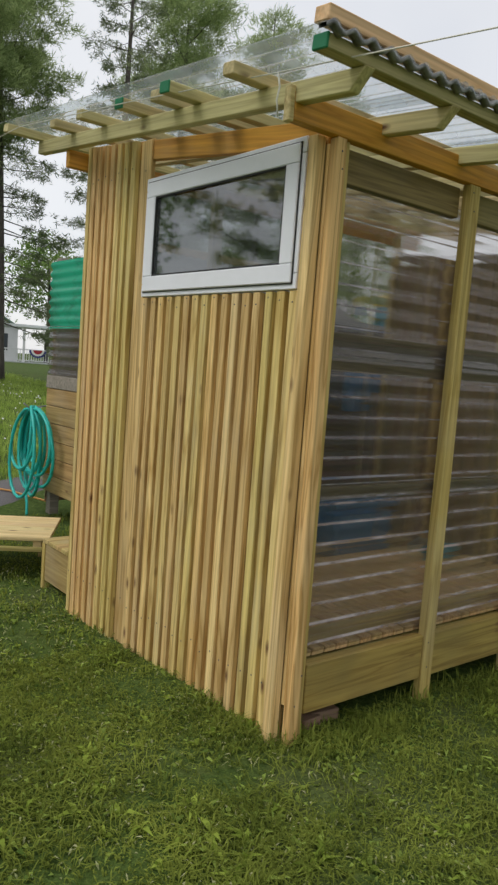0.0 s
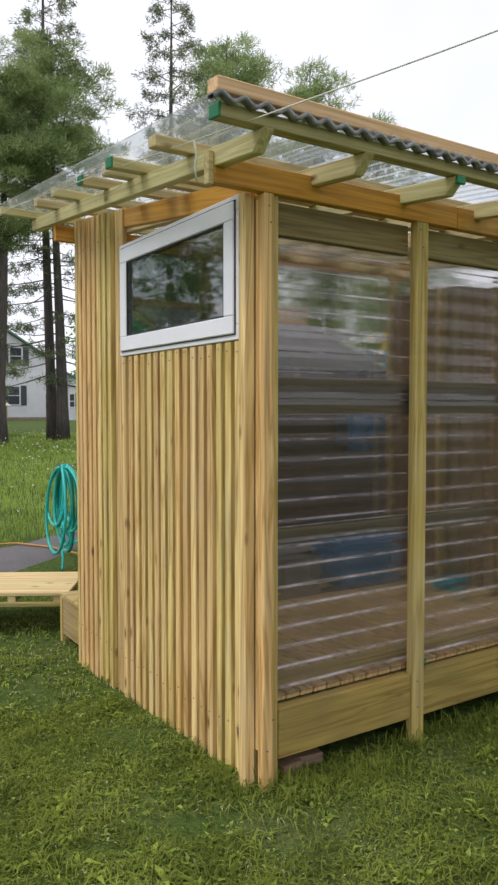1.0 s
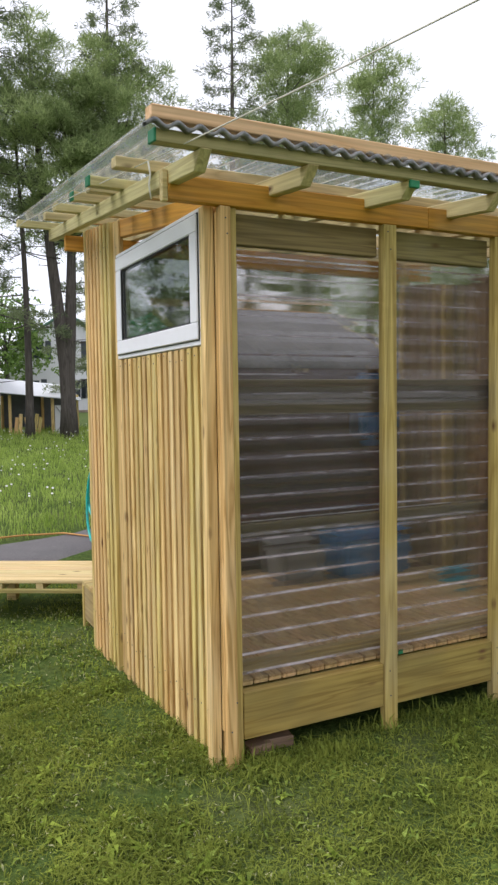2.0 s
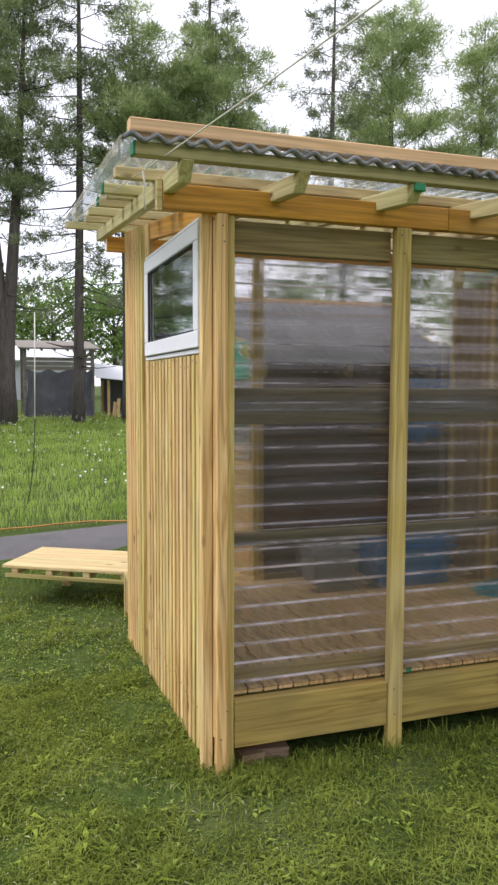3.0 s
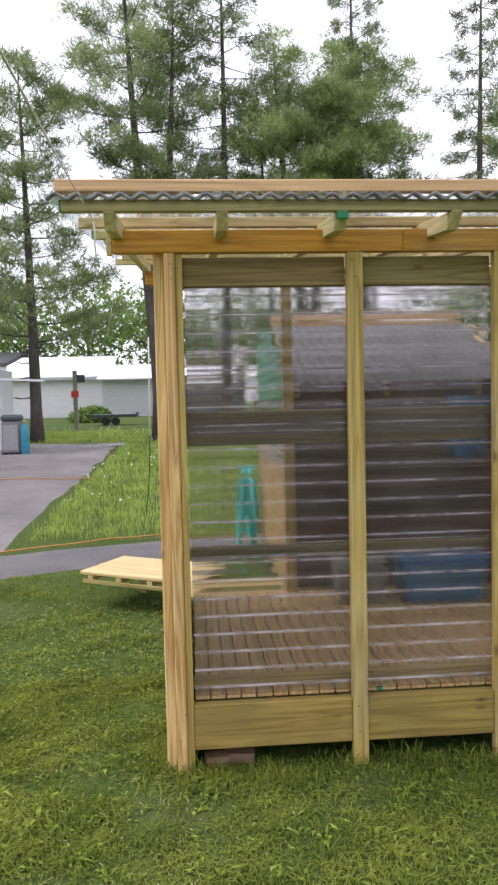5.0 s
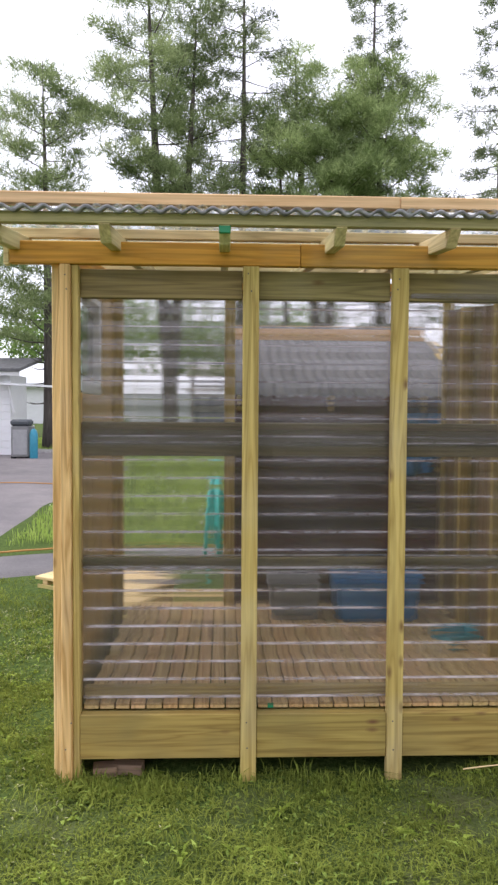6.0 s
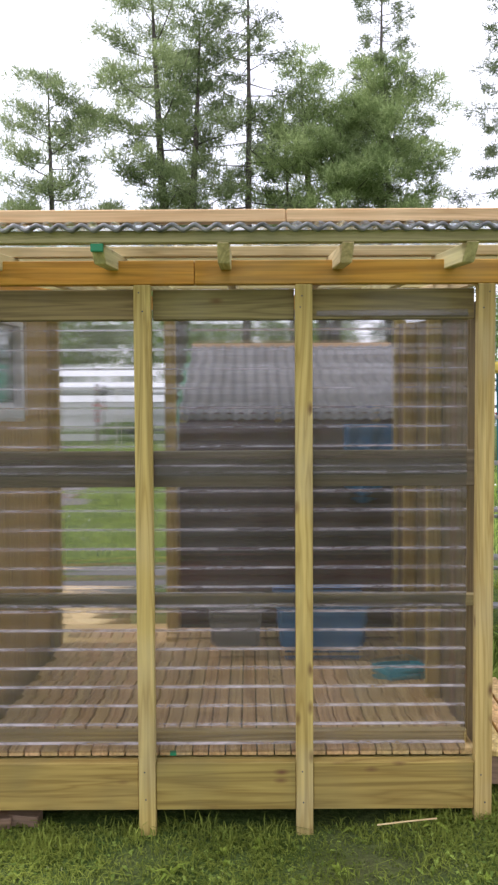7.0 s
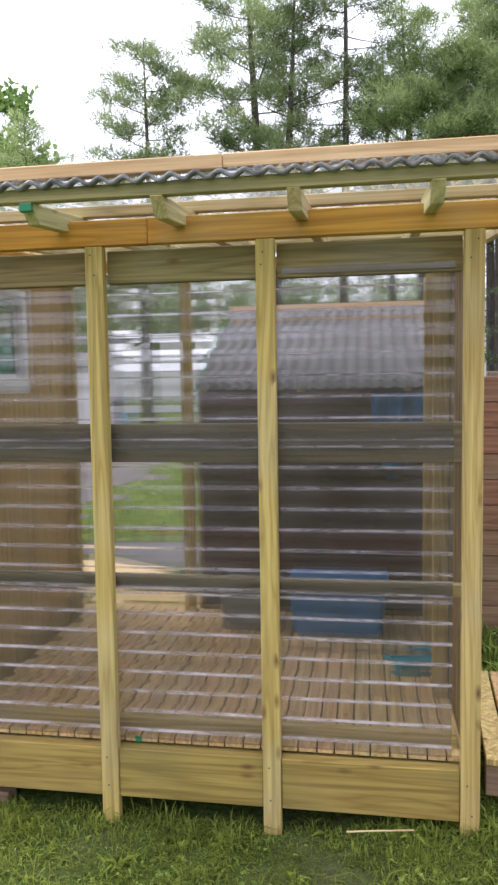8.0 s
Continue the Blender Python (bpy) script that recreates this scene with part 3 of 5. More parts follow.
WIN_Y0, WIN_Y1, WIN_Z0, WIN_Z1 = 0.128, 1.150, 1.618, 2.138


def batten(y, w, top, depth=0.026):
    foot = ground_z(0, y) - 0.02
    box("batten", (0.061 - depth, y, foot), (0.061, y + w, top), batten_wood, wall, bevel=0.002)


n = 16
pitch = (WIN_Y1 - WIN_Y0 + 0.02) / n
for i in range(n):
    batten(WIN_Y0 - 0.005 + i * pitch + random.uniform(-0.003, 0.003), random.choice((0.036, 0.039, 0.042)), 1.614)
batten(0.102, 0.022, 2.135)
for y, w in ((1.158, 0.085), (1.270, 0.04), (1.335, 0.04), (1.40, 0.042), (1.465, 0.04), (1.53, 0.04), (1.595, 0.042), (1.655, 0.038), (1.705, 0.032)):
    batten(y, w, roof_z(y) - 0.075, 0.026 if w < 0.05 else 0.012)

window = box("window_frame", (0.031, WIN_Y0, WIN_Z0), (0.075, WIN_Y1, WIN_Z0 + 0.055), vinyl, shed, "white vinyl window frame")
for lo, hi in (((0.031, WIN_Y0, WIN_Z1 - 0.055), (0.075, WIN_Y1, WIN_Z1)), ((0.031, WIN_Y0, WIN_Z0 + 0.056), (0.075, WIN_Y0 + 0.055, WIN_Z1 - 0.056)),
               ((0.031, WIN_Y1 - 0.055, WIN_Z0 + 0.056), (0.075, WIN_Y1, WIN_Z1 - 0.056))):
    box("frame_member", lo, hi, vinyl, window)
i0, i1, j0, j1 = WIN_Y0 + 0.022, WIN_Y1 - 0.022, WIN_Z0 + 0.022, WIN_Z1 - 0.022
SW = 0.066
for lo, hi in (((0.020, i0, j0), (0.0305, i1, j0 + SW)), ((0.020, i0, j1 - SW), (0.0305, i1, j1)),
               ((0.020, i0, j0 + SW + 0.001), (0.0305, i0 + SW, j1 - SW - 0.001)), ((0.020, i1 - SW, j0 + SW + 0.001), (0.0305, i1, j1 - SW - 0.001))):
    box("sash_member", lo, hi, vinyl, window, bevel=0.004)
for lo, hi in (((0.024, i0 + SW, j0 + SW), (0.034, i1 - SW, j0 + SW + 0.007)), ((0.024, i0 + SW, j1 - SW - 0.007), (0.034, i1 - SW, j1 - SW)),
               ((0.024, i0 + SW, j0 + SW + 0.008), (0.034, i0 + SW + 0.007, j1 - SW - 0.008)), ((0.024, i1 - SW - 0.007, j0 + SW + 0.008), (0.034, i1 - SW, j1 - SW - 0.008))):
    box("gasket", lo, hi, gasket, window, bevel=0.001)
# thin black strips drawn as the shadow line between frame and sash
for lo, hi in (((0.0262, i0 - 0.004, j0 - 0.004), (0.0306, i1 + 0.004, j0 - 0.0005)), ((0.0262, i0 - 0.004, j1 + 0.0005), (0.0306, i1 + 0.004, j1 + 0.004)),
               ((0.0262, i0 - 0.004, j0), (0.0306, i0 - 0.0005, j1)), ((0.0262, i1 + 0.0005, j0), (0.0306, i1 + 0.004, j1))):
    box("gasket", lo, hi, gasket, window, bevel=0)
box("pane", (0.036, i0 + SW, j0 + SW), (0.042, i1 - SW, j1 - SW), glass_mat, window, bevel=0)

def screw(x, y, z, rot, parent):
    """A dark screw head, let into the timber."""
    if "screw" not in MESHES:
        v, f = tube_data([(0, 0, 0), (0, 0, 0.0018)], 0.0032, 8)
        MESHES["screw"] = raw_mesh("screw", v, f, shutter_mat)
    place("screw", MESHES["screw"], parent, (x, y, z), rot)


FRONT, WEST = (radians(90), 0, 0), (0, radians(-90), 0)
for x0, x1 in ((0.07, 0.098), *POSTS):
    for z in (0.13, 0.24, 2.02, 2.08):
        screw((x0 + x1) / 2 + random.uniform(-0.015, 0.015), 0.0005, z + random.uniform(-0.01, 0.01), FRONT, shed)
for ob in list(wall.children):
    y = ob.location.y + ORIGIN[wall.name].y
    top = ob.location.z + ORIGIN[wall.name].z + ob.dimensions.z / 2
    for z in (0.18, 1.585 if top < 1.8 else 2.2):
        screw(0.0355 if ob.dimensions.y < 0.06 else 0.0495, y + random.uniform(-0.004, 0.004), z + random.uniform(-0.02, 0.02), WEST, ob)

# the whole side wall stands a little out of square
SKEW = math.atan(0.034)
turn_wall = Matrix.Translation((0.06, 0.1, 0)) @ Matrix.Rotation(SKEW, 4, "Z") @ Matrix.Translation((-0.06, -0.1, 0))
for ob in shed.children:
    if ob.name.split(".")[0] in ("side_wall", "wall_backing", "window_frame", "side_beam"):
        ob.matrix_local = turn_wall @ Matrix.LocRotScale(ob.location, ob.rotation_euler, None)

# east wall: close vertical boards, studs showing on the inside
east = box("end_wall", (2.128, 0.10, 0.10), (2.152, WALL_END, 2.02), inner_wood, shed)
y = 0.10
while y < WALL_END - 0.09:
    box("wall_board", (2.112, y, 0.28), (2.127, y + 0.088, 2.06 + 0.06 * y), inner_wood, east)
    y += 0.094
for y in (0.62, 1.15):
    box("stud", (2.045, y, 0.31), (2.11, y + 0.04, 2.12), post_wood, shed)
box("floor_mark", (0.905, 0.060, 0.282), (0.93, 0.0635, 0.304), green_paint, shed, "green paint mark")

# small platform behind the side wall
box("rim_board", (0.025, 1.745, 0.02), (0.063, 2.14, 0.235), plank_y, shed)
box("rim_post", (0.02, 2.142, -0.05), (0.062, 2.18, 0.235), post_wood, shed)
for i in range(5):
    box("platform_board", (0.02, 1.75 + i * 0.085, 0.236), (0.75, 1.83 + i * 0.085, 0.262), wood_x, shed)

# off-cuts pushed under the frame
for x, y, w, d, rz in ((0.17, 0.05, 0.10, 0.07, 8), (0.25, 0.07, 0.13, 0.06, -6)):
    ob = tagged(box("wood_offcut", (x, y, 0.0), (x + w, y + d, 0.045), plank_x), "brown wooden off-cut lying under the shed", "off-cut", "off-cuts under the shed")
    ob.rotation_euler = (0, 0, radians(rz))
    ob.location.z = ground_z(x, y) + 0.02

# ---- the plank shed behind ----
BX0, BX1, BY0, BY1 = 0.79, 2.55, 1.84, 4.0
plank_shed = thing("plank_shed", (0, 0, 0), "older brown plank shed with green and clear corrugated plastic above", "shed")


def lean_z(y):
    return 1.67 + 0.42 * (y - BY0)


for x, y in ((BX0 + 0.05, BY0 + 0.06), (BX0 + 0.05, BY1 - 0.05), (BX1 - 0.05, BY0 + 0.06), (BX1 - 0.05, BY1 - 0.05)):
    top = lean_z(min(y, 2.95)) - 0.02
    box("post", (x - 0.04, y - 0.04, 0), (x + 0.04, y + 0.04, top), grey_wood, plank_shed)
for i in range(10):
    z = 0.17 + i * 0.148
    # left length coloured as shaded, right end in the planks' own brown
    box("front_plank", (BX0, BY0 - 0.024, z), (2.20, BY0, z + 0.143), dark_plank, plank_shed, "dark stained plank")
    box("front_plank", (2.202, BY0 - 0.024, z), (BX1, BY0, z + 0.143), plank_x, plank_shed)
for i in range(6):
    z = 0.20 + i * 0.143
    box("side_plank", (BX0 - 0.024, BY0 + 0.01, z), (BX0, BY1, z + 0.138), plank_y, plank_shed)
box("top_rail", (BX0 - 0.03, BY0 + 0.01, 1.058), (BX0 - 0.002, BY1, 1.16), grey_wood, plank_shed)
place("side_sheet", corrugated_mesh("side_sheet", BY1 - BY0, 0.42, 0.0747, 0.008, sheet_mat, 8, 4), plank_shed, (BX0 - 0.02, (BY0 + BY1) / 2, 1.36),
      (Matrix.Rotation(radians(90), 4, "Z") @ Matrix.Rotation(radians(90), 4, "X")).to_euler(), "clear corrugated plastic sheet")


def green_gable():
    """Green corrugated sheet cut to the slope of the roof."""
    verts, faces, n, rows = [], [], 40, 34
    for j in range(n + 1):
        y = BY0 + (BY1 - BY0) * j / n
        top = min(lean_z(y), 2.10) - 0.02
        for i in range(rows + 1):
            z = 1.54 + (top - 1.54) * i / rows
            verts.append((BX0 - 0.03 + 0.011 * math.cos(2 * math.pi * z / 0.0747), y, z))
    for j in range(n):
        for i in range(rows):
            a = j * (rows + 1) + i
            faces.append((a, a + 1, a + rows + 2, a + rows + 1))
    return raw_mesh("green_sheet", verts, faces, green_sheet_mat, True)


place("green_sheet", green_gable(), plank_shed, (0, 0, 0), None, "green corrugated plastic sheet")
LEAN = math.atan(0.42)
RIDGE_Y = 2.95
place("roof_sheet", corrugated_mesh("lean_roof", (RIDGE_Y - BY0 + 0.12) / math.cos(LEAN), BX1 - BX0 - 0.25, 0.0747, 0.009, old_sheet_mat, 8, 4), plank_shed,
      ((BX0 + BX1) / 2 - 0.12, (RIDGE_Y + BY0 - 0.12) / 2, lean_z((RIDGE_Y + BY0 - 0.12) / 2) + 0.01), (Matrix.Rotation(LEAN, 4, "X") @ Matrix.Rotation(radians(90), 4, "Z")).to_euler(), "clear corrugated plastic roof sheet")
box("ridge_board", (BX0, RIDGE_Y - 0.02, lean_z(RIDGE_Y)), (BX1 - 0.25, RIDGE_Y + 0.02, lean_z(RIDGE_Y) + 0.06), eave_wood, plank_shed)
for x in (BX0 + 0.03, 1.4, 2.0, BX1 - 0.2):
    bar("rafter", (x, BY0 - 0.08, lean_z(BY0 - 0.08) - 0.035), (x, RIDGE_Y, lean_z(RIDGE_Y) - 0.035), 0.04, 0.06, wood_x, plank_shed)
box("back_wall", (BX0, BY1 - 0.02, 0.1), (BX1, BY1, 1.6), plank_x, plank_shed)
box("end_wall", (BX1 - 0.02, BY0 + 0.01, 0.1), (BX1, BY1 - 0.03, 1.6), plank_y, plank_shed)

# stepladder standing past the end of the plank shed
def stepladder(x, y):
    """A fibreglass stepladder: two pairs of splayed rails, flat treads, spreaders and a moulded cap."""
    t = thing("stepladder", (x, y, ground_z(x, y)), "blue fibreglass stepladder with yellow cap standing open in the grass", "ladder", turn=-12)
    top = 1.84
    for sx in (-1, 1):
        bar("front_rail", (sx * 0.24, -0.42, 0.0), (sx * 0.145, -0.03, top), 0.028, 0.072, ladder_blue, t)
        bar("rear_rail", (sx * 0.225, 0.48, 0.0), (sx * 0.135, 0.04, top), 0.026, 0.055, ladder_blue, t)
        bar("spreader", (sx * 0.185, -0.19, 1.08), (sx * 0.18, 0.22, 1.08), 0.006, 0.022, steel, t)
        box("foot_pad", (sx * 0.24 - 0.022, -0.462, -0.02), (sx * 0.24 + 0.022, -0.38, 0.03), dark_rubber, t)
        box("label_plate", (sx * 0.178 - 0.018, -0.232, 1.20), (sx * 0.178 + 0.018, -0.226, 1.33), vinyl, t, "white printed label")
    for i in range(1, 6):
        f = i * 0.305 / top
        half, yy = 0.24 - 0.095 * f, -0.42 + 0.39 * f
        tread = box("tread", (-half, yy - 0.04, i * 0.305 - 0.012), (half, yy + 0.045, i * 0.305 + 0.012), steel, t, "ribbed grey aluminium tread")
        for k in range(3):
            box("tread_rib", (-half + 0.01, yy - 0.03 + k * 0.027, i * 0.305 + 0.0121), (half - 0.01, yy - 0.02 + k * 0.027, i * 0.305 + 0.015), steel, tread, bevel=0)
    for i in range(1, 5):
        f = i * 0.40 / top
        half, yy = 0.225 - 0.09 * f, 0.48 - 0.44 * f
        box("rear_bar", (-half, yy - 0.012, i * 0.40 - 0.012), (half, yy + 0.012, i * 0.40 + 0.012), steel, t)
    bm = bmesh.new()
    bmesh.ops.create_cube(bm, size=1, matrix=Matrix.Translation((0, 0, top + 0.025)) @ Matrix.Diagonal((0.36, 0.19, 0.075, 1)))
    bmesh.ops.bevel(bm, geom=bm.edges[:], offset=0.014, segments=3, affect="EDGES")
    part("cap", bm, ladder_yellow, t, "yellow moulded plastic cap")


stepladder(2.81, 2.30)

# ---- ramp deck beside the shed, set askew ----
deck = thing("wooden_ramp", (-0.80, 2.66, -0.02), "new pale pine ramp deck standing on the grass", "deck", turn=-30)
for i in range(6):
    box("deck_board", (0, 0.10 + i * 0.098, 0.232), (0.98, 0.192 + i * 0.098, 0.256), ramp_wood, deck)
for x in (0.06, 0.32, 0.60, 0.88):
    box("deck_joist", (x, 0.118, 0.185), (x + 0.05, 0.67, 0.231), ramp_wood, deck)
box("edge_board", (0.02, 0.102, 0.165), (0.96, 0.117, 0.195), wood_x, deck)
for x in (0.2, 0.85):
    for y in (0.60,):
        box("foot_block", (x, y, -0.06), (x + 0.07, y + 0.07, 0.194), wood_x, deck)
side_deck = thing("wooden_step", (2.20, 0.16, 0), "pale pine slatted step beside the shed", "step", turn=-4)
for i in range(6):
    box("deck_board", (i * 0.085 + 0.0, 0, 0.225), (i * 0.085 + 0.075, 0.85, 0.25), batten_wood, side_deck)
for y in (0.02, 0.75):
    box("bearer", (0.0, y, 0.10), (0.5, y + 0.05, 0.224), plank_x, side_deck)

# ---- things in the sheds ----
def blue_tub():
    t = thing("storage_tub", (1.62, 1.42, 0.308), "blue plastic storage tub on the shed floor", "tub")
    bm = bmesh.new()
    bmesh.ops.create_cube(bm, size=1, matrix=Matrix.Translation((0, 0, 0.13)) @ Matrix.Diagonal((0.50, 0.34, 0.26, 1)))
    for v in bm.verts:
        if v.co.z < 0.05:
            v.co.x *= 0.9
            v.co.y *= 0.9
    bmesh.ops.bevel(bm, geom=bm.edges[:], offset=0.02, segments=3, affect="EDGES")
    part("body", bm, blue_plastic, t)
    box("rim", (-0.265, -0.185, 0.255), (0.265, 0.185, 0.275), blue_plastic, t, bevel=0.008)


blue_tub()


def grey_bin():
    t = thing("storage_bin", (1.14, 1.46, 0.308), "grey plastic storage bin on the shed floor", "bin")
    bm = bmesh.new()
    bmesh.ops.create_cube(bm, size=1, matrix=Matrix.Translation((0, 0, 0.11)) @ Matrix.Diagonal((0.30, 0.28, 0.22, 1)))
    for v in bm.verts:
        if v.co.z < 0.05:
            v.co.x *= 0.88
            v.co.y *= 0.88
    bmesh.ops.bevel(bm, geom=bm.edges[:], offset=0.02, segments=3, affect="EDGES")
    part("body", bm, bin_grey, t)
    box("rim", (-0.16, -0.15, 0.215), (0.16, 0.15, 0.235), bin_grey, t, bevel=0.008)


def hanging_cloth():
    """A blue cloth in folds, hung on the dark plank wall."""
    verts, faces, nx, nz = [], [], 30, 14
    for j in range(nz + 1):
        for i in range(nx + 1):
            u, v = i / nx, j / nz
            verts.append((0.42 * u * (1 - 0.1 * v), -0.03 - 0.025 * math.sin(u * 19 + 2 * v), -0.44 * v * (0.85 + 0.15 * math.sin(u * 5))))
    for j in range(nz):
        for i in range(nx):
            a = j * (nx + 1) + i
            faces.append((a, a + nx + 1, a + nx + 2, a + 1))
    ob = new("hanging_cloth", raw_mesh("hanging_cloth", verts, faces, blue_plastic, True))
    ob.location = (1.80, 1.80, 1.56)
    solid = ob.modifiers.new("thickness", "SOLIDIFY")
    solid.thickness = 0.006
    tagged(ob, "blue folded tarpaulin hung on the dark plank wall", "tarpaulin")


grey_bin()
hanging_cloth()
tray = thing("plastic_tray", (1.99, 0.95, 0.308), "teal plastic tray lying on the shed floor", "tray", turn=25)
box("base", (-0.11, -0.08, 0), (0.11, 0.08, 0.012), teal_plastic, tray, bevel=0.005)
for lo, hi in (((-0.12, -0.09, 0), (0.12, -0.081, 0.04)), ((-0.12, 0.081, 0), (0.12, 0.09, 0.04)), ((-0.12, -0.08, 0), (-0.111, 0.08, 0.04)), ((0.111, -0.08, 0), (0.12, 0.08, 0.04))):
    box("lip", lo, hi, teal_plastic, tray, bevel=0.003)


# ---- hose, cords and lines ----
def coil_points(cx, cy, top, loops):
    """Slack hanging loops of a hose, all hung over one bracket."""
    pts = []
    rng = random.Random(5)
    for i in range(loops):
        wide, drop = rng.uniform(0.12, 0.33), rng.uniform(0.46, 0.76)
        dx, lean = rng.uniform(-0.08, 0.08), rng.uniform(-0.10, 0.10)
        for k in range(20):
            a = 2 * math.pi * k / 20
            r = math.sin(a / 2) ** 0.7
            pts.append((cx + dx * r + i * 0.006, cy + (math.sin(a) * wide * (0.75 + 0.25 * r)) + lean * r, top - drop * (1 - math.cos(a)) / 2 + 0.012 * (i % 3)))
    return pts


hose = thing("garden_hose", (0.62, 3.98, 0.87), "turquoise garden hose coiled over a bracket", "hose")
tube("coil", coil_points(0, 0, 0, 11), 0.013, hose_mat, hose, 8)
tube("tail", [(0.0, 0.0, -0.70), (-0.02, -0.08, -0.78), (-0.05, -0.16, -0.84)], 0.011, hose_mat, hose)
tube("bracket", [(0.16, 0.05, 0.03), (0.0, 0.0, 0.01), (-0.06, -0.02, 0.05)], 0.007, steel, hose)
tube("tap_fitting", [(0.1, -0.17, -0.42), (0.1, -0.18, -0.5)], 0.02, yellow_brass, hose)

rope_path = [(-0.55, 3.4, 2.1), (-0.36, 2.4, 2.42), (-0.32, 1.9, 2.44), (-0.265, 0.9, 2.34), (-0.21, 0.0, 2.24), (-0.155, -1.0, 2.13), (-0.10, -2.0, 2.03), (-0.05, -3.0, 1.92), (0.1, -6.0, 0.95), (0.2, -9.0, 0.0)]
rope = tagged(tube("guy_rope", rope_path, 0.0021, rope_mat, None, 6), "pale thin guy rope stretched along the roof edge", "rope")
knot = tagged(tube("rope_end", [(-0.212, 0.01, 2.241), (-0.206, 0.005, 2.20), (-0.21, 0.01, 2.16), (-0.205, 0.005, 2.11)], 0.0032, rope_mat, None, 6), "loose pale rope end hanging from the roof", "rope")
box("spacer_block", (-0.165, 0.0, 2.11), (-0.143, 0.03, 2.22), ramp_wood, shed)

pole_path = [(-0.50, 6.75, 0.03), (-0.46, 6.6, 0.25), (-0.42, 6.5, 0.6), (-0.40, 6.48, 1.1), (-0.39, 6.48, 1.7), (-0.38, 6.48, 2.35)]
pole = thing("marker_pole", (-0.50, 6.75, 0.08), "thin bent fibreglass marker pole standing in the meadow", "pole")
off = Vector((-0.50, 6.75, 0.08))
tube("lower_rod", [Vector(p) - off for p in pole_path[:4]], 0.006, dark_rubber, pole, 6)
tube("upper_rod", [Vector(p) - off for p in pole_path[3:]], 0.007, rope_mat, pole, 6)

def cord(name, pts, label):
    full = []
    for (x0, y0), (x1, y1) in zip(pts[:-1], pts[1:]):
        for k in range(8):
            x, y = x0 + (x1 - x0) * k / 8, y0 + (y1 - y0) * k / 8
            y += 0.03 * noise.noise(Vector((x * 3, y, 2)))
            full.append((x, y, ground_z(x, y) + 0.045))
    tagged(tube(name, full, 0.010, cord_mat, None, 6), label, "cord")


cord("extension_cord", [(-1.9, 4.5), (-1.2, 4.7), (-0.71, 4.95), (0.12, 5.12), (0.5, 5.0), (0.75, 4.7), (0.95, 4.2)], "orange extension cord lying along the asphalt path")
cord("power_cord", [(-6, 10.3), (-3, 10.07), (-1.44, 9.9)], "orange cord lying across the asphalt driveway")


# ---- trees ----
def needles(name, centres, outward, count, length, width, material_, parent, seed, up=0.35):
    """Tufts of thin needles round many centres, one mesh."""
    rng = np.random.default_rng(seed)
    c = np.repeat(centres, count, axis=0)
    o = np.repeat(outward, count, axis=0)
    n = len(c)
    d = rng.normal(size=(n, 3)) + o * 0.9
    d[:, 2] += up
    d /= np.linalg.norm(d, axis=1)[:, None]
    side = np.cross(d, rng.normal(size=(n, 3)))
    side /= np.linalg.norm(side, axis=1)[:, None] + 1e-6
    ln = (length * rng.uniform(0.6, 1.3, n))[:, None]
    w = (width * rng.uniform(0.7, 1.3, n))[:, None]
    start = c + rng.normal(size=(n, 3)) * length * 0.25
    verts = np.empty((n, 4, 3))
    verts[:, 0] = start
    verts[:, 1] = start + d * ln * 0.5 + side * w
    verts[:, 2] = start + d * ln
    verts[:, 3] = start + d * ln * 0.5 - side * w
    faces = np.arange(n * 4).reshape(n, 4)
    return place(name, raw_mesh(name, verts.reshape(-1, 3).tolist(), faces.tolist(), material_), parent)


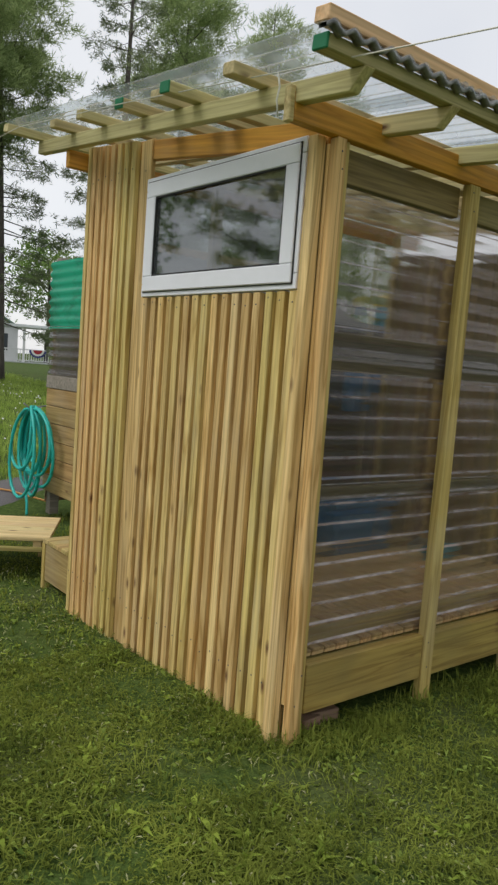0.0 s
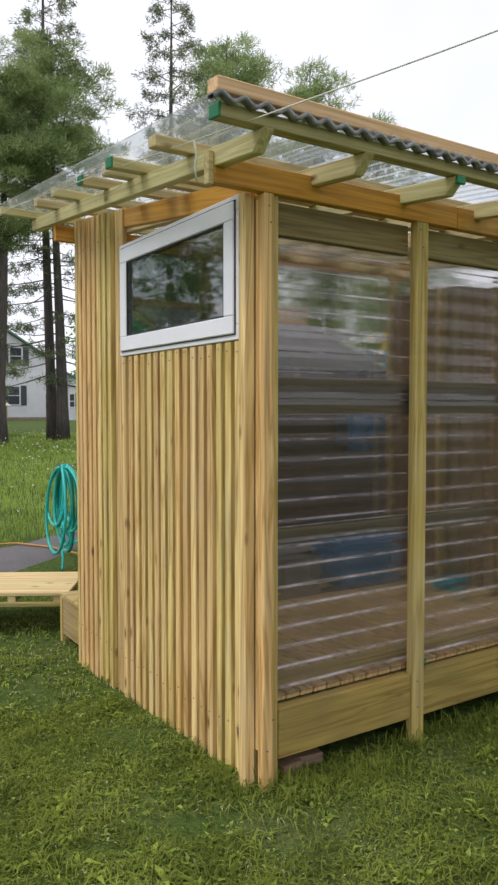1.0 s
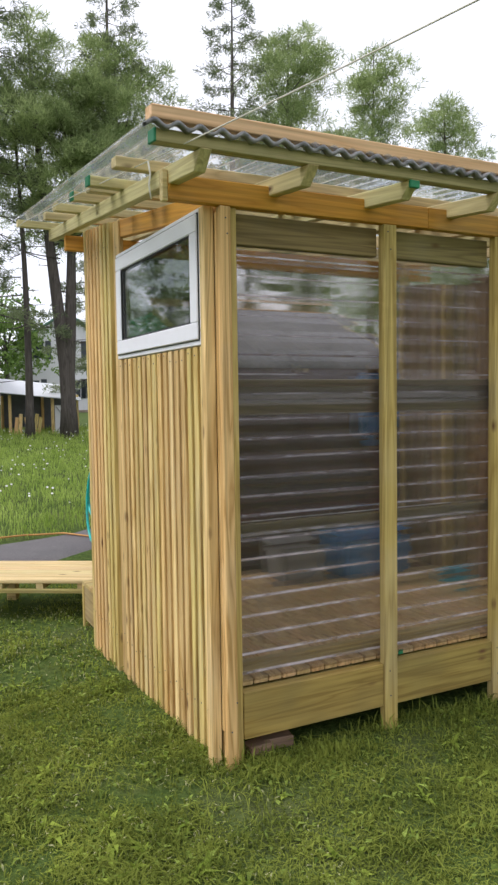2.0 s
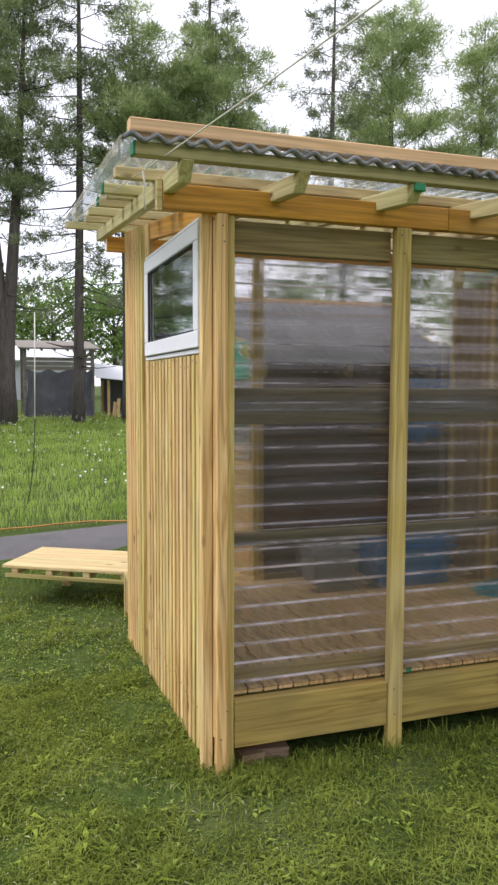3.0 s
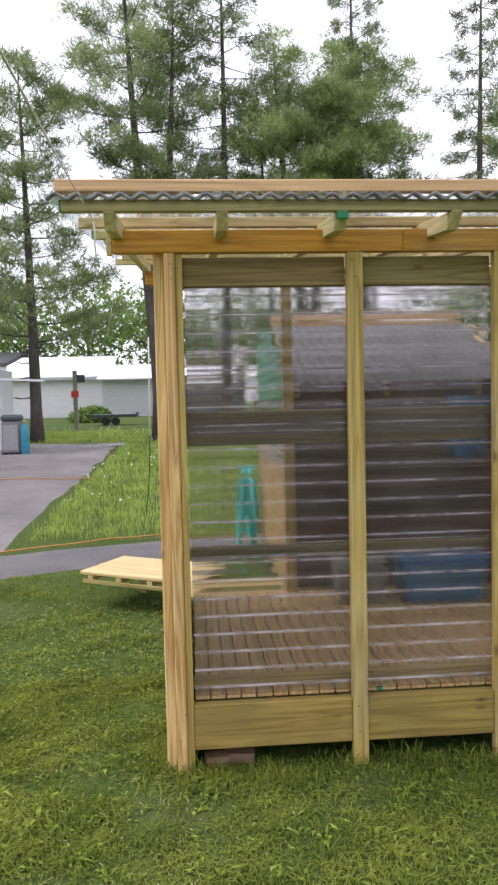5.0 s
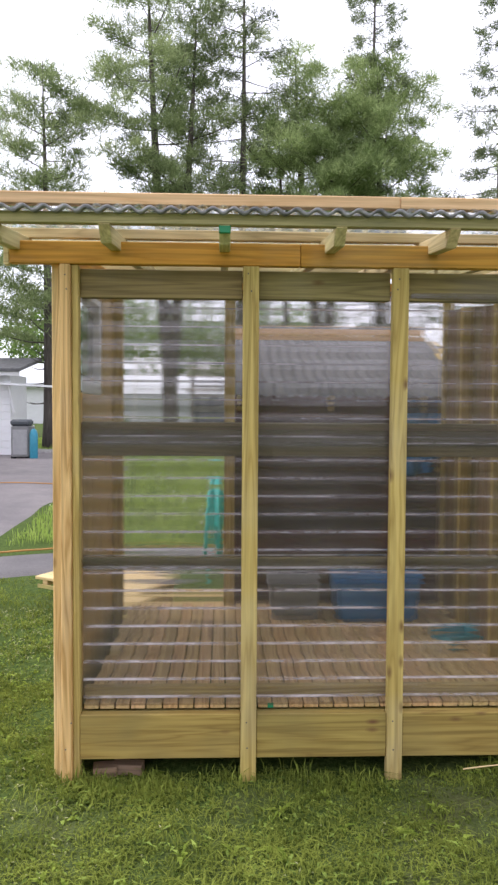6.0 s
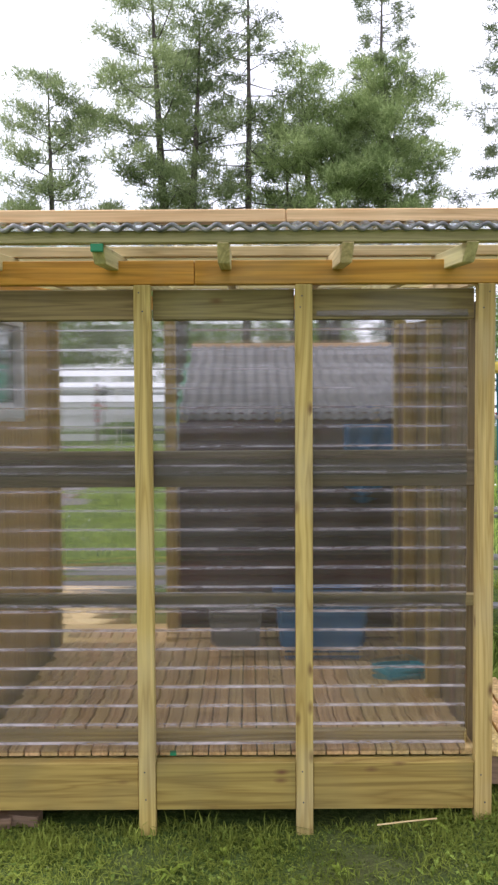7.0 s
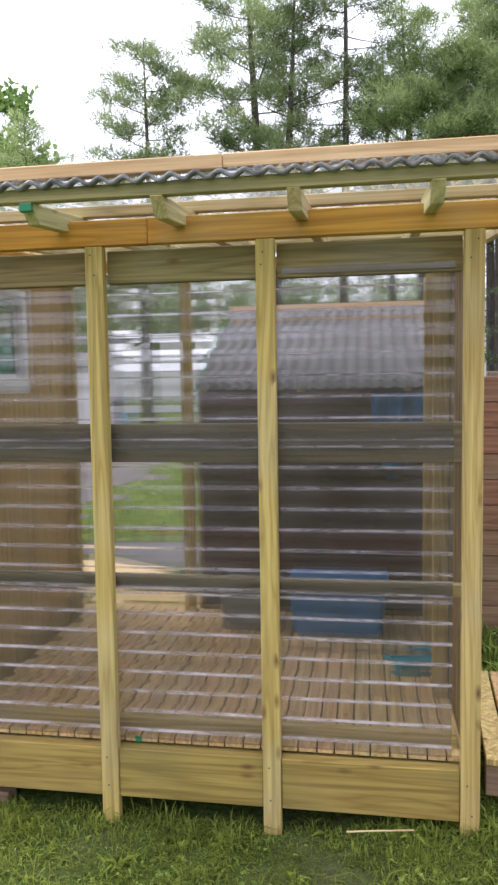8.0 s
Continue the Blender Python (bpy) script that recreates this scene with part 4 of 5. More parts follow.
def tree(name, x, y, height, spread_, seed, label, kind="pine", bare=0.35, fork=False, branches=70, lean=0.0, fill=1.0, trunk=0.016, shady=False, cone=False, coarse=False, plume=1.0):
    rng = np.random.default_rng(seed)
    z0 = ground_z(x, y)
    t = thing(name, (x, y, z0 - 0.05), label, "tree", "trees beyond the meadow")
    stems = [((0, 0), (lean, 0))]
    if fork:
        stems = [((0, 0), (lean - 0.09, 0.02)), ((0, 0), (lean + 0.10, -0.03))]
    cents, outs = [], []
    wood_v, wood_f = [], []

    def add(points, radii, sides):
        v, f = tube_data(points, radii, sides)
        base = len(wood_v)
        wood_v.extend(v)
        wood_f.extend(tuple(i + base for i in q) for q in f)

    for si, (_, (lx, ly)) in enumerate(stems):
        h = height * (1.0 if si == 0 else 0.86)
        fork_h = 0.14 * height if fork else 0

        def stem(s):
            zz = s * h
            bend = max(0, zz - fork_h)
            ease = bend if not fork else bend * (1 - 0.35 * s)
            return np.array((lx * ease + 0.10 * math.sin(seed + 3 * s), ly * ease + 0.10 * math.cos(seed * 2 + 4 * s), zz))

        steps = np.linspace(0, 1, 12)
        r0 = trunk * height
        add([stem(s) for s in steps], [max(0.015, r0 * (1 - s) ** 0.85 * (1.25 if s < 0.02 else 1)) for s in steps], 10)
        nb = branches if not fork else int(branches * 0.65)
        for i in range(nb):
            s = bare + (0.985 - bare) * (i + rng.uniform(0, 0.8)) / nb
            u = (s - bare) / (1 - bare)
            if kind == "spruce":
                ln = spread_ * (1 - u) ** 0.62 * rng.choice((0.4, 0.7, 0.9, 1.05, 1.2)) + 0.22
                rise = -0.25 + 0.45 * u
            else:
                ln = spread_ * (0.42 + 1.1 * u * (1 - u) * 1.7) * rng.choice((0.35, 0.7, 1.0, 1.3, 1.6)) * (1 - u ** 3 * 0.7)
                rise = 0.02 + 0.42 * u
                if cone:
                    ln = spread_ * (1 - u) ** 0.7 * rng.choice((0.6, 0.8, 1.0, 1.1)) + 0.3
                    rise = 0.1 * u
            az = i * 2.399 + rng.uniform(-0.4, 0.4)
            p0 = stem(s)
            d = np.array((math.cos(az), math.sin(az), 0))
            pts = []
            for q in (0, 0.3, 0.65, 1.0):
                sagz = rise * q + (0.22 * q * q if kind != "spruce" else -0.10 * q * (1 - q))
                pts.append(p0 + d * ln * q + np.array((0, 0, ln * sagz)))
            add(pts, [0.006 * ln + 0.012, 0.005 * ln + 0.009, 0.003 * ln + 0.006, 0.004], 4)
            m = int((8 + ln * 12) * fill)
            if kind == "spruce":
                for _ in range(m):
                    q = rng.uniform(0.30, 1.0) ** 0.55
                    base = p0 + d * ln * q + np.array((0, 0, ln * (rise * q - 0.10 * q * (1 - q))))
                    aside = np.array((-d[1], d[0], 0)) * rng.normal() * (ln * 0.20 + 0.12) * (1.15 - q * 0.5)
                    cents.append(base + aside + np.array((0, 0, -abs(rng.normal()) * 0.09)))
                    outs.append(d)
                continue
            # pine boughs carry flat, dense plumes of needles, with sky between them
            plumes = 1 + int(ln * 1.7)
            for k in range(plumes):
                q = 0.30 + 0.72 * (k + rng.uniform(0.2, 0.9)) / plumes
                aside = np.array((-d[1], d[0], 0)) * rng.normal() * (ln * 0.17 + 0.06)
                hub = p0 + d * ln * q + np.array((0, 0, ln * (rise * q + 0.22 * q * q) + 0.08)) + aside
                size = rng.uniform(0.7, 1.35) * plume
                for _ in range(int(31 * fill * size)):
                    off = rng.normal(size=3) * np.array((0.23, 0.23, 0.065)) * size
                    off[2] -= 0.5 * (off[0] ** 2 + off[1] ** 2)
                    cents.append(hub + off)
                    outs.append(off / (np.linalg.norm(off) + 1e-6) * 0.5 + d * 0.35)
    if bare > 0.2:
        for i in range(12):
            s = bare * rng.uniform(0.45, 1.0)
            p0 = np.array((lean * s * height, 0, s * height))
            az = rng.uniform(0, 6.28)
            d = np.array((math.cos(az), math.sin(az), rng.uniform(-0.15, 0.15)))
            ln = rng.uniform(0.5, 1.6)
            add([p0, p0 + d * ln * 0.5 + np.array((0, 0, -0.05)), p0 + d * ln], [0.022, 0.014, 0.006], 4)
    place("trunk", raw_mesh("trunk", wood_v, wood_f, bark, True), t)
    mat_ = spruce_needles if kind == "spruce" else pine_dark if shady else pine_needles
    if kind == "spruce":
        needles("crown", np.array(cents), np.array(outs), 13, 0.15, 0.011, mat_, t, seed, -0.1)
    elif coarse:
        needles("crown", np.array(cents), np.array(outs), 7, 0.26, 0.020, mat_, t, seed)
    else:
        needles("crown", np.array(cents), np.array(outs), 11, 0.22, 0.011, mat_, t, seed, 0.75)
    return t


PINE = "tall white pine with bare lower trunk and tufted crown"
SPRUCE = "dark ragged spruce with a narrow pointed crown"
tree("pine_tree", -0.65, 18.0, 14.2, 2.0, 11, "tall forked white pine with thick bark trunk", fork=True, bare=0.45, branches=42, lean=-0.03, shady=True, fill=1.2)
tree("spruce_tree", 1.15, 18.0, 14.8, 1.8, 12, SPRUCE, "spruce", bare=0.24, branches=80, fill=1.1, trunk=0.011)
tree("pine_tree", 2.45, 18.5, 10.2, 1.0, 13, PINE, bare=0.62, branches=11, lean=-0.02, trunk=0.012, fill=0.7)
tree("pine_tree", 3.4, 18.3, 11.5, 1.65, 14, "broad forked white pine with full soft crown", fork=True, bare=0.52, branches=38, fill=1.15, trunk=0.02, plume=1.1)
tree("pine_tree", 5.35, 18.8, 11.4, 1.75, 33, "bright green white pine with full soft crown", bare=0.54, branches=36, fill=1.15, plume=1.1)
tree("spruce_tree", 5.25, 19.2, 15.0, 1.7, 15, SPRUCE, "spruce", bare=0.12, branches=96, fill=1.15, trunk=0.011)
tree("spruce_tree", 8.65, 18.0, 14.2, 1.75, 16, SPRUCE, "spruce", bare=0.10, branches=90, fill=1.15, trunk=0.011)
tree("pine_tree", 10.9, 18.6, 12.9, 2.0, 17, "broad white pine with full soft crown", bare=0.3, branches=46, fill=1.3, plume=1.15)
tree("pine_tree", 14.0, 18.4, 12.7, 1.7, 18, PINE, bare=0.3, branches=42, fill=1.2, plume=1.1)
tree("pine_tree", 17.3, 18.6, 11.7, 1.9, 19, PINE, bare=0.3, branches=40, fill=1.1, plume=1.1)
tree("pine_tree", -4.3, 18.0, 10.9, 2.3, 20, "dark pine with low spreading boughs and a thin top", bare=0.26, branches=44, fill=0.9, shady=True, cone=True, plume=0.9)
tree("pine_tree", -8.1, 18.5, 9.3, 1.3, 21, PINE, bare=0.3, branches=34, fill=0.7, plume=0.8)
for i, (x, y, h) in enumerate(((-14, 13, 13), (-19, 8, 15), (-21, 0, 14), (9, -19, 12), (14, -14, 14), (19, -9, 13), (2, -24, 14), (-6, -23, 12))):
    tree("pine_tree", x, y, h, 4.2, 60 + i, PINE, bare=0.15, branches=46, fill=0.9 if i < 3 else 0.6, coarse=True)


def broadleaf(x, y, height, radius, seed, label="leafy green tree far behind the buildings"):
    rng = np.random.default_rng(seed)
    t = thing("leafy_tree", (x, y, ground_z(x, y)), label, "tree", "far leafy trees")
    v, f = tube_data([(0, 0, -0.1), (0.1, 0, height * 0.3), (0, 0.1, height * 0.75)], [0.22, 0.17, 0.05], 8)
    for i in range(10):
        az, s = i * 2.4, rng.uniform(0.3, 0.6)
        p = np.array((0.08, 0, height * s))
        d = np.array((math.cos(az), math.sin(az), 0.7)) * radius * 0.7
        bv, bf = tube_data([p, p + d * 0.5, p + d], [0.08, 0.05, 0.02], 5)
        f.extend(tuple(i2 + len(v) for i2 in q) for q in bf)
        v.extend(bv)
    place("trunk", raw_mesh("trunk", v, f, bark, True), t)
    cents = []
    for _ in range(46):
        d = rng.normal(size=3)
        d /= np.linalg.norm(d)
        c = d * np.array((radius, radius, height * 0.38)) * rng.uniform(0.35, 0.95) + np.array((0, 0, height * 0.62))
        cents.append(c + rng.normal(size=(26, 3)) * radius * 0.17)
    cents = np.concatenate(cents)
    needles("crown", cents, cents * 0, 5, 0.28, 0.09, broad_leaves, t, seed, 0.1)


for i, (x, y, h, r) in enumerate(((-19, 52, 10, 4.0), (-13, 55, 9.5, 4.2), (-8.0, 56, 11, 4.4), (-2.5, 54, 10, 4.0), (2.5, 57, 9.5, 3.8), (7, 55, 9, 3.6), (24, 60, 12, 4.6), (-17.5, 30, 11.5, 2.6), (30, 44, 13, 5), (36, 40, 13, 5), (-11.6, 24, 12.6, 2.0))):
    broadleaf(x, y, h, r, 40 + i)


# ---- buildings and things beyond the meadow ----
def gable_mesh(name, w, depth, eave, peak, material_):
    """A block with a pitched top, front gable in y = 0."""
    h = w / 2
    v = [(-h, 0, 0), (h, 0, 0), (h, 0, eave), (0, 0, peak), (-h, 0, eave)]
    v += [(x, depth, z) for x, _, z in v]
    f = [(0, 1, 2, 3, 4), (9, 8, 7, 6, 5), (0, 5, 6, 1), (1, 6, 7, 2), (0, 4, 9, 5), (2, 7, 8, 3), (3, 8, 9, 4)]
    return raw_mesh(name, v, f, material_)


def house_window(parent, x, z, w, h, shutters=True):
    wf = box("window", (x - w / 2 - 0.1, -0.06, z), (x + w / 2 + 0.1, -0.005, z + h), white_siding, parent)
    box("pane", (x - w / 2, -0.085, z + 0.1), (x + w / 2, -0.062, z + h / 2 - 0.04), pane_mat, wf, bevel=0)
    box("pane", (x - w / 2, -0.085, z + h / 2 + 0.04), (x + w / 2, -0.062, z + h - 0.1), pane_mat, wf, bevel=0)
    if shutters:
        for sx in (-1, 1):
            c = x + sx * (w / 2 + 0.36)
            box("shutter", (c - 0.22, -0.06, z), (c + 0.22, -0.005, z + h), shutter_mat, parent)


house = thing("white_house", (12.2, 58, 0.45), "two-storey white clapboard house with green gable roof", "house", turn=-10)
place("wall", gable_mesh("wall", 9.0, 11, 5.2, 8.2, white_siding), house)
box("foundation", (-4.55, -0.05, -0.8), (4.55, 11, 0.35), stone_mat, house)
for s in (-1, 1):
    L = math.hypot(4.9, 3.27)
    place("roof", box_mesh(L, 11.8, 0.14, roof_green, 0.01), house, (s * 2.42, 5.4, 6.72), (0, s * math.atan2(3.0, 4.5), 0))
for x, z in ((-1.5, 4.5), (2.9, 4.5)):
    house_window(house, x - 0.7, z, 0.85, 1.5)
for x in (-2.6, 0.6, 2.0):
    house_window(house, x, 1.3, 0.85, 1.6)
wing = thing("house_wing", (18.6, 60, 0.45), "single-storey white wing of the house", "house", turn=-10)
place("wall", gable_mesh("wall", 5.4, 8, 2.9, 4.4, white_siding), wing)
house_window(wing, -0.9, 1.0, 0.8, 1.4)
house_window(wing, 0.9, 1.0, 0.8, 1.4)
for s in (-1, 1):
    place("roof", box_mesh(math.hypot(3.0, 1.66), 8.6, 0.12, roof_green, 0.01), wing, (s * 1.45, 3.9, 3.72), (0, s * math.atan2(1.5, 2.7), 0))

hall = thing("long_white_building", (-12.5, 46, 0.5), "long low white building with pale metal roof", "building")
box("wall", (-12, 0, -0.4), (7.0, 7, 2.75), white_siding, hall)
for i in range(14):
    box("siding_board", (-12, -0.02, 0.2 + i * 0.18), (7.0, 0.0, 0.37 + i * 0.18), white_siding, hall, bevel=0.006)
place("roof", box_mesh(19.8, 4.6, 0.1, roof_white, 0.01), hall, (-2.5, 1.7, 3.45), (math.atan2(1.6, 4.2), 0, 0))
box("eave_trim", (-12.3, -0.5, 2.55), (7.3, -0.44, 2.75), grey_siding, hall)
garage = thing("grey_garage", (-3.5, 44, 0.5), "small grey sided garage with white roof", "building")
box("wall", (-2.0, 0, -0.4), (6.4, 6, 2.5), grey_siding, garage)
for i in range(13):
    box("siding_board", (-2.0, -0.025, 0.1 + i * 0.18), (6.4, -0.001, 0.27 + i * 0.18), grey_siding, garage, bevel=0.008)
place("roof", box_mesh(9.0, 4.4, 0.1, roof_white, 0.01), garage, (2.2, 1.6, 3.0), (math.atan2(1.0, 4.0), 0, 0))


# shack hung with a grey tarp
def tarp_mesh(w, h):
    verts, faces, nx, nz = [], [], 60, 20
    for j in range(nz + 1):
        for i in range(nx + 1):
            u, v = i / nx, j / nz
            fold = 0.05 * math.sin(u * 31 + 2 * math.sin(u * 9)) * (0.35 + 0.65 * v) + 0.03 * noise.noise(Vector((u * 8, v * 4, 1)))
            verts.append((w * u + 0.04 * math.sin(v * 5 + u * 9), fold - 0.05, h * (1 - v) - 0.10 * math.sin(u * math.pi * 3) ** 2 * (1 - v)))
    for j in range(nz):
        for i in range(nx):
            a = j * (nx + 1) + i
            faces.append((a, a + 1, a + nx + 2, a + nx + 1))
    return raw_mesh("tarp", verts, faces, tarp_mat, True)


shack = thing("tarp_shack", (-0.25, 20.4, ground_z(0.5, 20.4) - 0.02), "grey pole shack hung with a dark grey tarp", "shack", turn=2)
for x in (0, 2.0):
    for y, h in ((0, 2.15), (1.8, 2.4)):
        box("post", (x - 0.05, y - 0.05, -0.1), (x + 0.05, y + 0.05, h), grey_wood, shack)
for z in (1.48, 1.62, 1.76):
    box("rail", (-0.02, -0.08, z), (2.05, -0.052, z + 0.10), grey_wood, shack)
place("tarp", tarp_mesh(1.95, 1.5), shack, (0.02, -0.09, 0))
place("roof", box_mesh(2.4, 2.5, 0.05, grey_wood, 0.01), shack, (1.0, 0.8, 2.28), (math.atan2(0.25, 1.8), 0, 0))
for i in range(6):
    bar("rafter", (0.1 + i * 0.38, -0.3, 2.07), (0.1 + i * 0.38, 1.95, 2.38), 0.05, 0.07, grey_wood, shack)
leanto = thing("lean_to", (1.95, 20.2, ground_z(2.5, 20.2) - 0.02), "low lean-to with a white sheet roof over stacked timber", "lean-to")
for x in (0.25, 1.5, 2.25):
    for y in (0, 1.6):
        box("post", (x - 0.04, y - 0.04, -0.1), (x + 0.04, y + 0.04, 1.2), batten_wood, leanto)
place("roof", box_mesh(2.5, 2.2, 0.03, roof_white, 0.005), leanto, (1.1, 0.7, 1.40), (radians(13), radians(6), 0))
box("back_tarp", (0.2, 1.65, 0), (2.3, 1.68, 1.3), tarp_mat, leanto)
box("white_panel", (1.56, -0.06, 0.02), (2.19, -0.03, 0.88), white_siding, leanto)
for a, b in (((1.58, -0.08, 0.05), (2.17, -0.08, 0.85)), ((1.58, -0.085, 0.85), (2.17, -0.085, 0.05))):
    bar("brace", a, b, 0.015, 0.03, steel, leanto)
for i, (x, lean_) in enumerate(((2.3, 8), (2.42, 6), (2.62, -4), (2.86, 12), (2.98, 10))):
    p = tagged(box("leaning_plank", (x, 20.05, 0.38), (x + 0.10, 20.09, 1.0 + 0.1 * (i % 2)), batten_wood), "old plank leaning under the lean-to", "plank", "planks under the lean-to")
    p.rotation_euler = (radians(-14), radians(lean_), 0)

post = thing("sign_post", (-4.0, 23.6, ground_z(-4, 23.6)), "weathered post with a red box beside the driveway", "post")
box("upright", (-0.07, -0.06, -0.1), (0.07, 0.06, 2.1), grey_wood, post)
box("red_box", (-0.13, -0.12, 1.15), (0.13, -0.061, 1.38), red_plastic, post, "red plastic box")
box("bracket", (0.071, -0.03, 1.68), (0.35, 0.03, 1.95), shutter_mat, post)
trailer = thing("flat_trailer", (-3.0, 27.5, ground_z(-3, 27.5)), "small flat utility trailer parked on the grass", "trailer")
box("bed", (-1.0, -0.6, 0.36), (0.85, 0.6, 0.44), grey_wood, trailer)
box("side_rail", (-1.0, -0.64, 0.33), (0.85, -0.601, 0.45), shutter_mat, trailer)
box("tailboard", (0.852, -0.6, 0.33), (0.90, 0.6, 0.52), shutter_mat, trailer)
for x in (-0.35, 0.05):
    v, f = tube_data([(0, -0.08, 0), (0, 0.08, 0)], 0.165, 18)
    place("wheel", raw_mesh("wheel", v, f, dark_rubber), trailer, (x, -0.56, 0.165))
gz = ground_z(-4.6, 15.2)
cottage = thing("white_cottage", (-4.75, 16.0, gz - 0.05), "corner of a white sided cottage with a grey roof", "house")
box("wall", (-5.0, 0.0, 0.0), (0.0, 1.6, 2.15), white_siding, cottage)
for i in range(11):
    box("siding_board", (-5.0, -0.022, 0.08 + i * 0.185), (0.02, -0.001, 0.255 + i * 0.185), white_siding, cottage, bevel=0.006)
place("roof", box_mesh(5.5, 2.4, 0.09, old_sheet_mat, 0.01), cottage, (-2.4, 0.8, 2.45), (radians(10), 0, 0))
box("eave_trim", (-5.1, -0.32, 2.10), (0.33, -0.28, 2.24), white_siding, cottage)
bar("awning_board", (-0.2, -0.2, 1.90), (1.20, -0.2, 1.83), 0.30, 0.05, white_siding, cottage)
bar("awning_brace", (0.12, -0.05, 1.15), (0.02, -0.2, 1.88), 0.05, 0.05, white_siding, cottage)
cabinet = thing("grill_cabinet", (-4.12, 14.9, gz), "grey metal grill cabinet standing on the driveway", "grill")
box("body", (-0.24, -0.2, 0.06), (0.18, 0.2, 0.80), bin_grey, cabinet, bevel=0.02)
box("lid", (-0.26, -0.22, 0.802), (0.20, 0.22, 0.96), shutter_mat, cabinet, "dark grill lid", bevel=0.05)
box("door", (-0.2, -0.215, 0.12), (0.14, -0.201, 0.72), steel, cabinet)
for x in (-0.2, 0.14):
    v, f = tube_data([(0, -0.03, 0), (0, 0.03, 0)], 0.06, 14)
    place("wheel", raw_mesh("wheel", v, f, dark_rubber, True), cabinet, (x, -0.12, 0.055))
bottle = thing("gas_bottle", (-3.82, 14.7, gz), "tall blue gas bottle standing beside the grill", "gas bottle")
v, f = tube_data([(0, 0, h) for h in (0, 0.02, 0.62, 0.70, 0.74)], (0.085, 0.095, 0.095, 0.07, 0.03), 20)
place("body", raw_mesh("body", v, f, ladder_blue, True), bottle)
v, f = tube_data([(0, 0, 0.735), (0, 0, 0.83)], 0.022, 10)
place("valve", raw_mesh("valve", v, f, steel, True), bottle, (0, 0, 0), None, "grey metal valve")


bush = thing("round_bush", (-4.6, 32, ground_z(-4.6, 32)), "low round green bush on the lawn", "bush")
rng_b = np.random.default_rng(77)
bc = rng_b.normal(size=(900, 3))
bc /= np.linalg.norm(bc, axis=1)[:, None]
bc *= np.array((1.1, 0.8, 0.65)) * rng_b.uniform(0.6, 1.0, (900, 1))
bc[:, 2] = np.abs(bc[:, 2]) * 1.1
needles("leaves", bc, bc * 0, 5, 0.16, 0.05, broad_leaves, bush, 78, 0.2)
stem_v, stem_f = tube_data([(0, 0, -0.1), (0.05, 0, 0.4)], [0.06, 0.03], 6)
place("stem", raw_mesh("stem", stem_v, stem_f, bark), bush)

gazebo = thing("gazebo", (20.5, 50.5, 0.6), "white porch with railing and red-white-blue bunting", "porch", turn=-22)
for i in range(5):
    x = -4 + i * 2.0
    box("post", (x - 0.09, -0.09, 0), (x + 0.09, 0.09, 2.6), white_siding, gazebo)
for i in range(4):
    x = -4 + i * 2.0
    rail = box("rail", (x + 0.09, -0.04, 0.95), (x + 1.91, 0.04, 1.03), white_siding, gazebo)
    box("bottom_rail", (x + 0.09, -0.03, 0.15), (x + 1.91, 0.03, 0.21), white_siding, gazebo)
    for k in range(10):
        box("baluster", (x + 0.2 + k * 0.17, -0.02, 0.21), (x + 0.25 + k * 0.17, 0.02, 0.95), white_siding, rail, bevel=0)
box("floor", (-4.2, -0.3, -0.4), (4.2, 3.2, 0.06), grey_siding, gazebo)
box("roof", (-4.4, -0.5, 2.6), (4.4, 3.4, 2.8), roof_white, gazebo)
for r, m_, dy in ((0.62, cloth_blue, 0), (0.47, petal_mat, -0.01), (0.32, cloth_red, -0.02)):
    fv = [(0, 0, 0)] + [(r * math.cos(a), 0.02 * math.sin(5 * a), -r * 0.9 * abs(math.sin(a))) for a in np.linspace(math.pi, 2 * math.pi, 17)]
    ff = [(0, i, i + 1) for i in range(1, 17)]
    bunt = place("bunting", raw_mesh("bunting", fv + [(x, y + 0.01, z) for x, y, z in fv], ff + [tuple(18 + i for i in q[::-1]) for q in ff], m_), gazebo, (-1.0, -0.12 + dy, 0.98), None, "striped cloth bunting")


# ---- grass ----
def blades(name, x, y, height, width, material_, seed, label, category, flop=0.7):
    rng = np.random.default_rng(seed)
    n = len(x)
    z = np.array([ground_z(a, b) for a, b in zip(x.tolist(), y.tolist())]) - 0.004
    p = np.stack((x, y, z), 1)
    az = rng.uniform(0, 2 * np.pi, n)
    tuft = np.sin(x * 13.7 + 2.1 * np.sin(y * 9.1)) * np.sin(y * 12.3 + 1.9 * np.sin(x * 7.7))
    h = height * rng.uniform(0.45, 1.35, n) * (1 + 0.55 * tuft)
    fl = rng.uniform(0.15, 1.0, n) * flop
    d = np.stack((np.cos(az), np.sin(az), np.zeros(n)), 1)
    s = np.stack((-np.sin(az), np.cos(az), np.zeros(n)), 1) * (width * rng.uniform(0.6, 1.4, n))[:, None]
    up = np.array((0, 0, 1.0))
    mid = p + up * (h * 0.6)[:, None] + d * (h * fl * 0.35)[:, None]
    tip = p + up * (h * (1 - 0.35 * fl))[:, None] + d * (h * fl)[:, None]
    verts = np.empty((n, 4, 3))
    verts[:, 0], verts[:, 1], verts[:, 2], verts[:, 3] = p - s * 0.5, mid + s * 0.6, tip, mid - s * 0.6
    faces = np.arange(n * 4).reshape(n, 4)
    ob = new(name, raw_mesh(name, verts.reshape(-1, 3).tolist(), faces.tolist(), material_))
    return tagged(ob, label, category, kind="stuff")


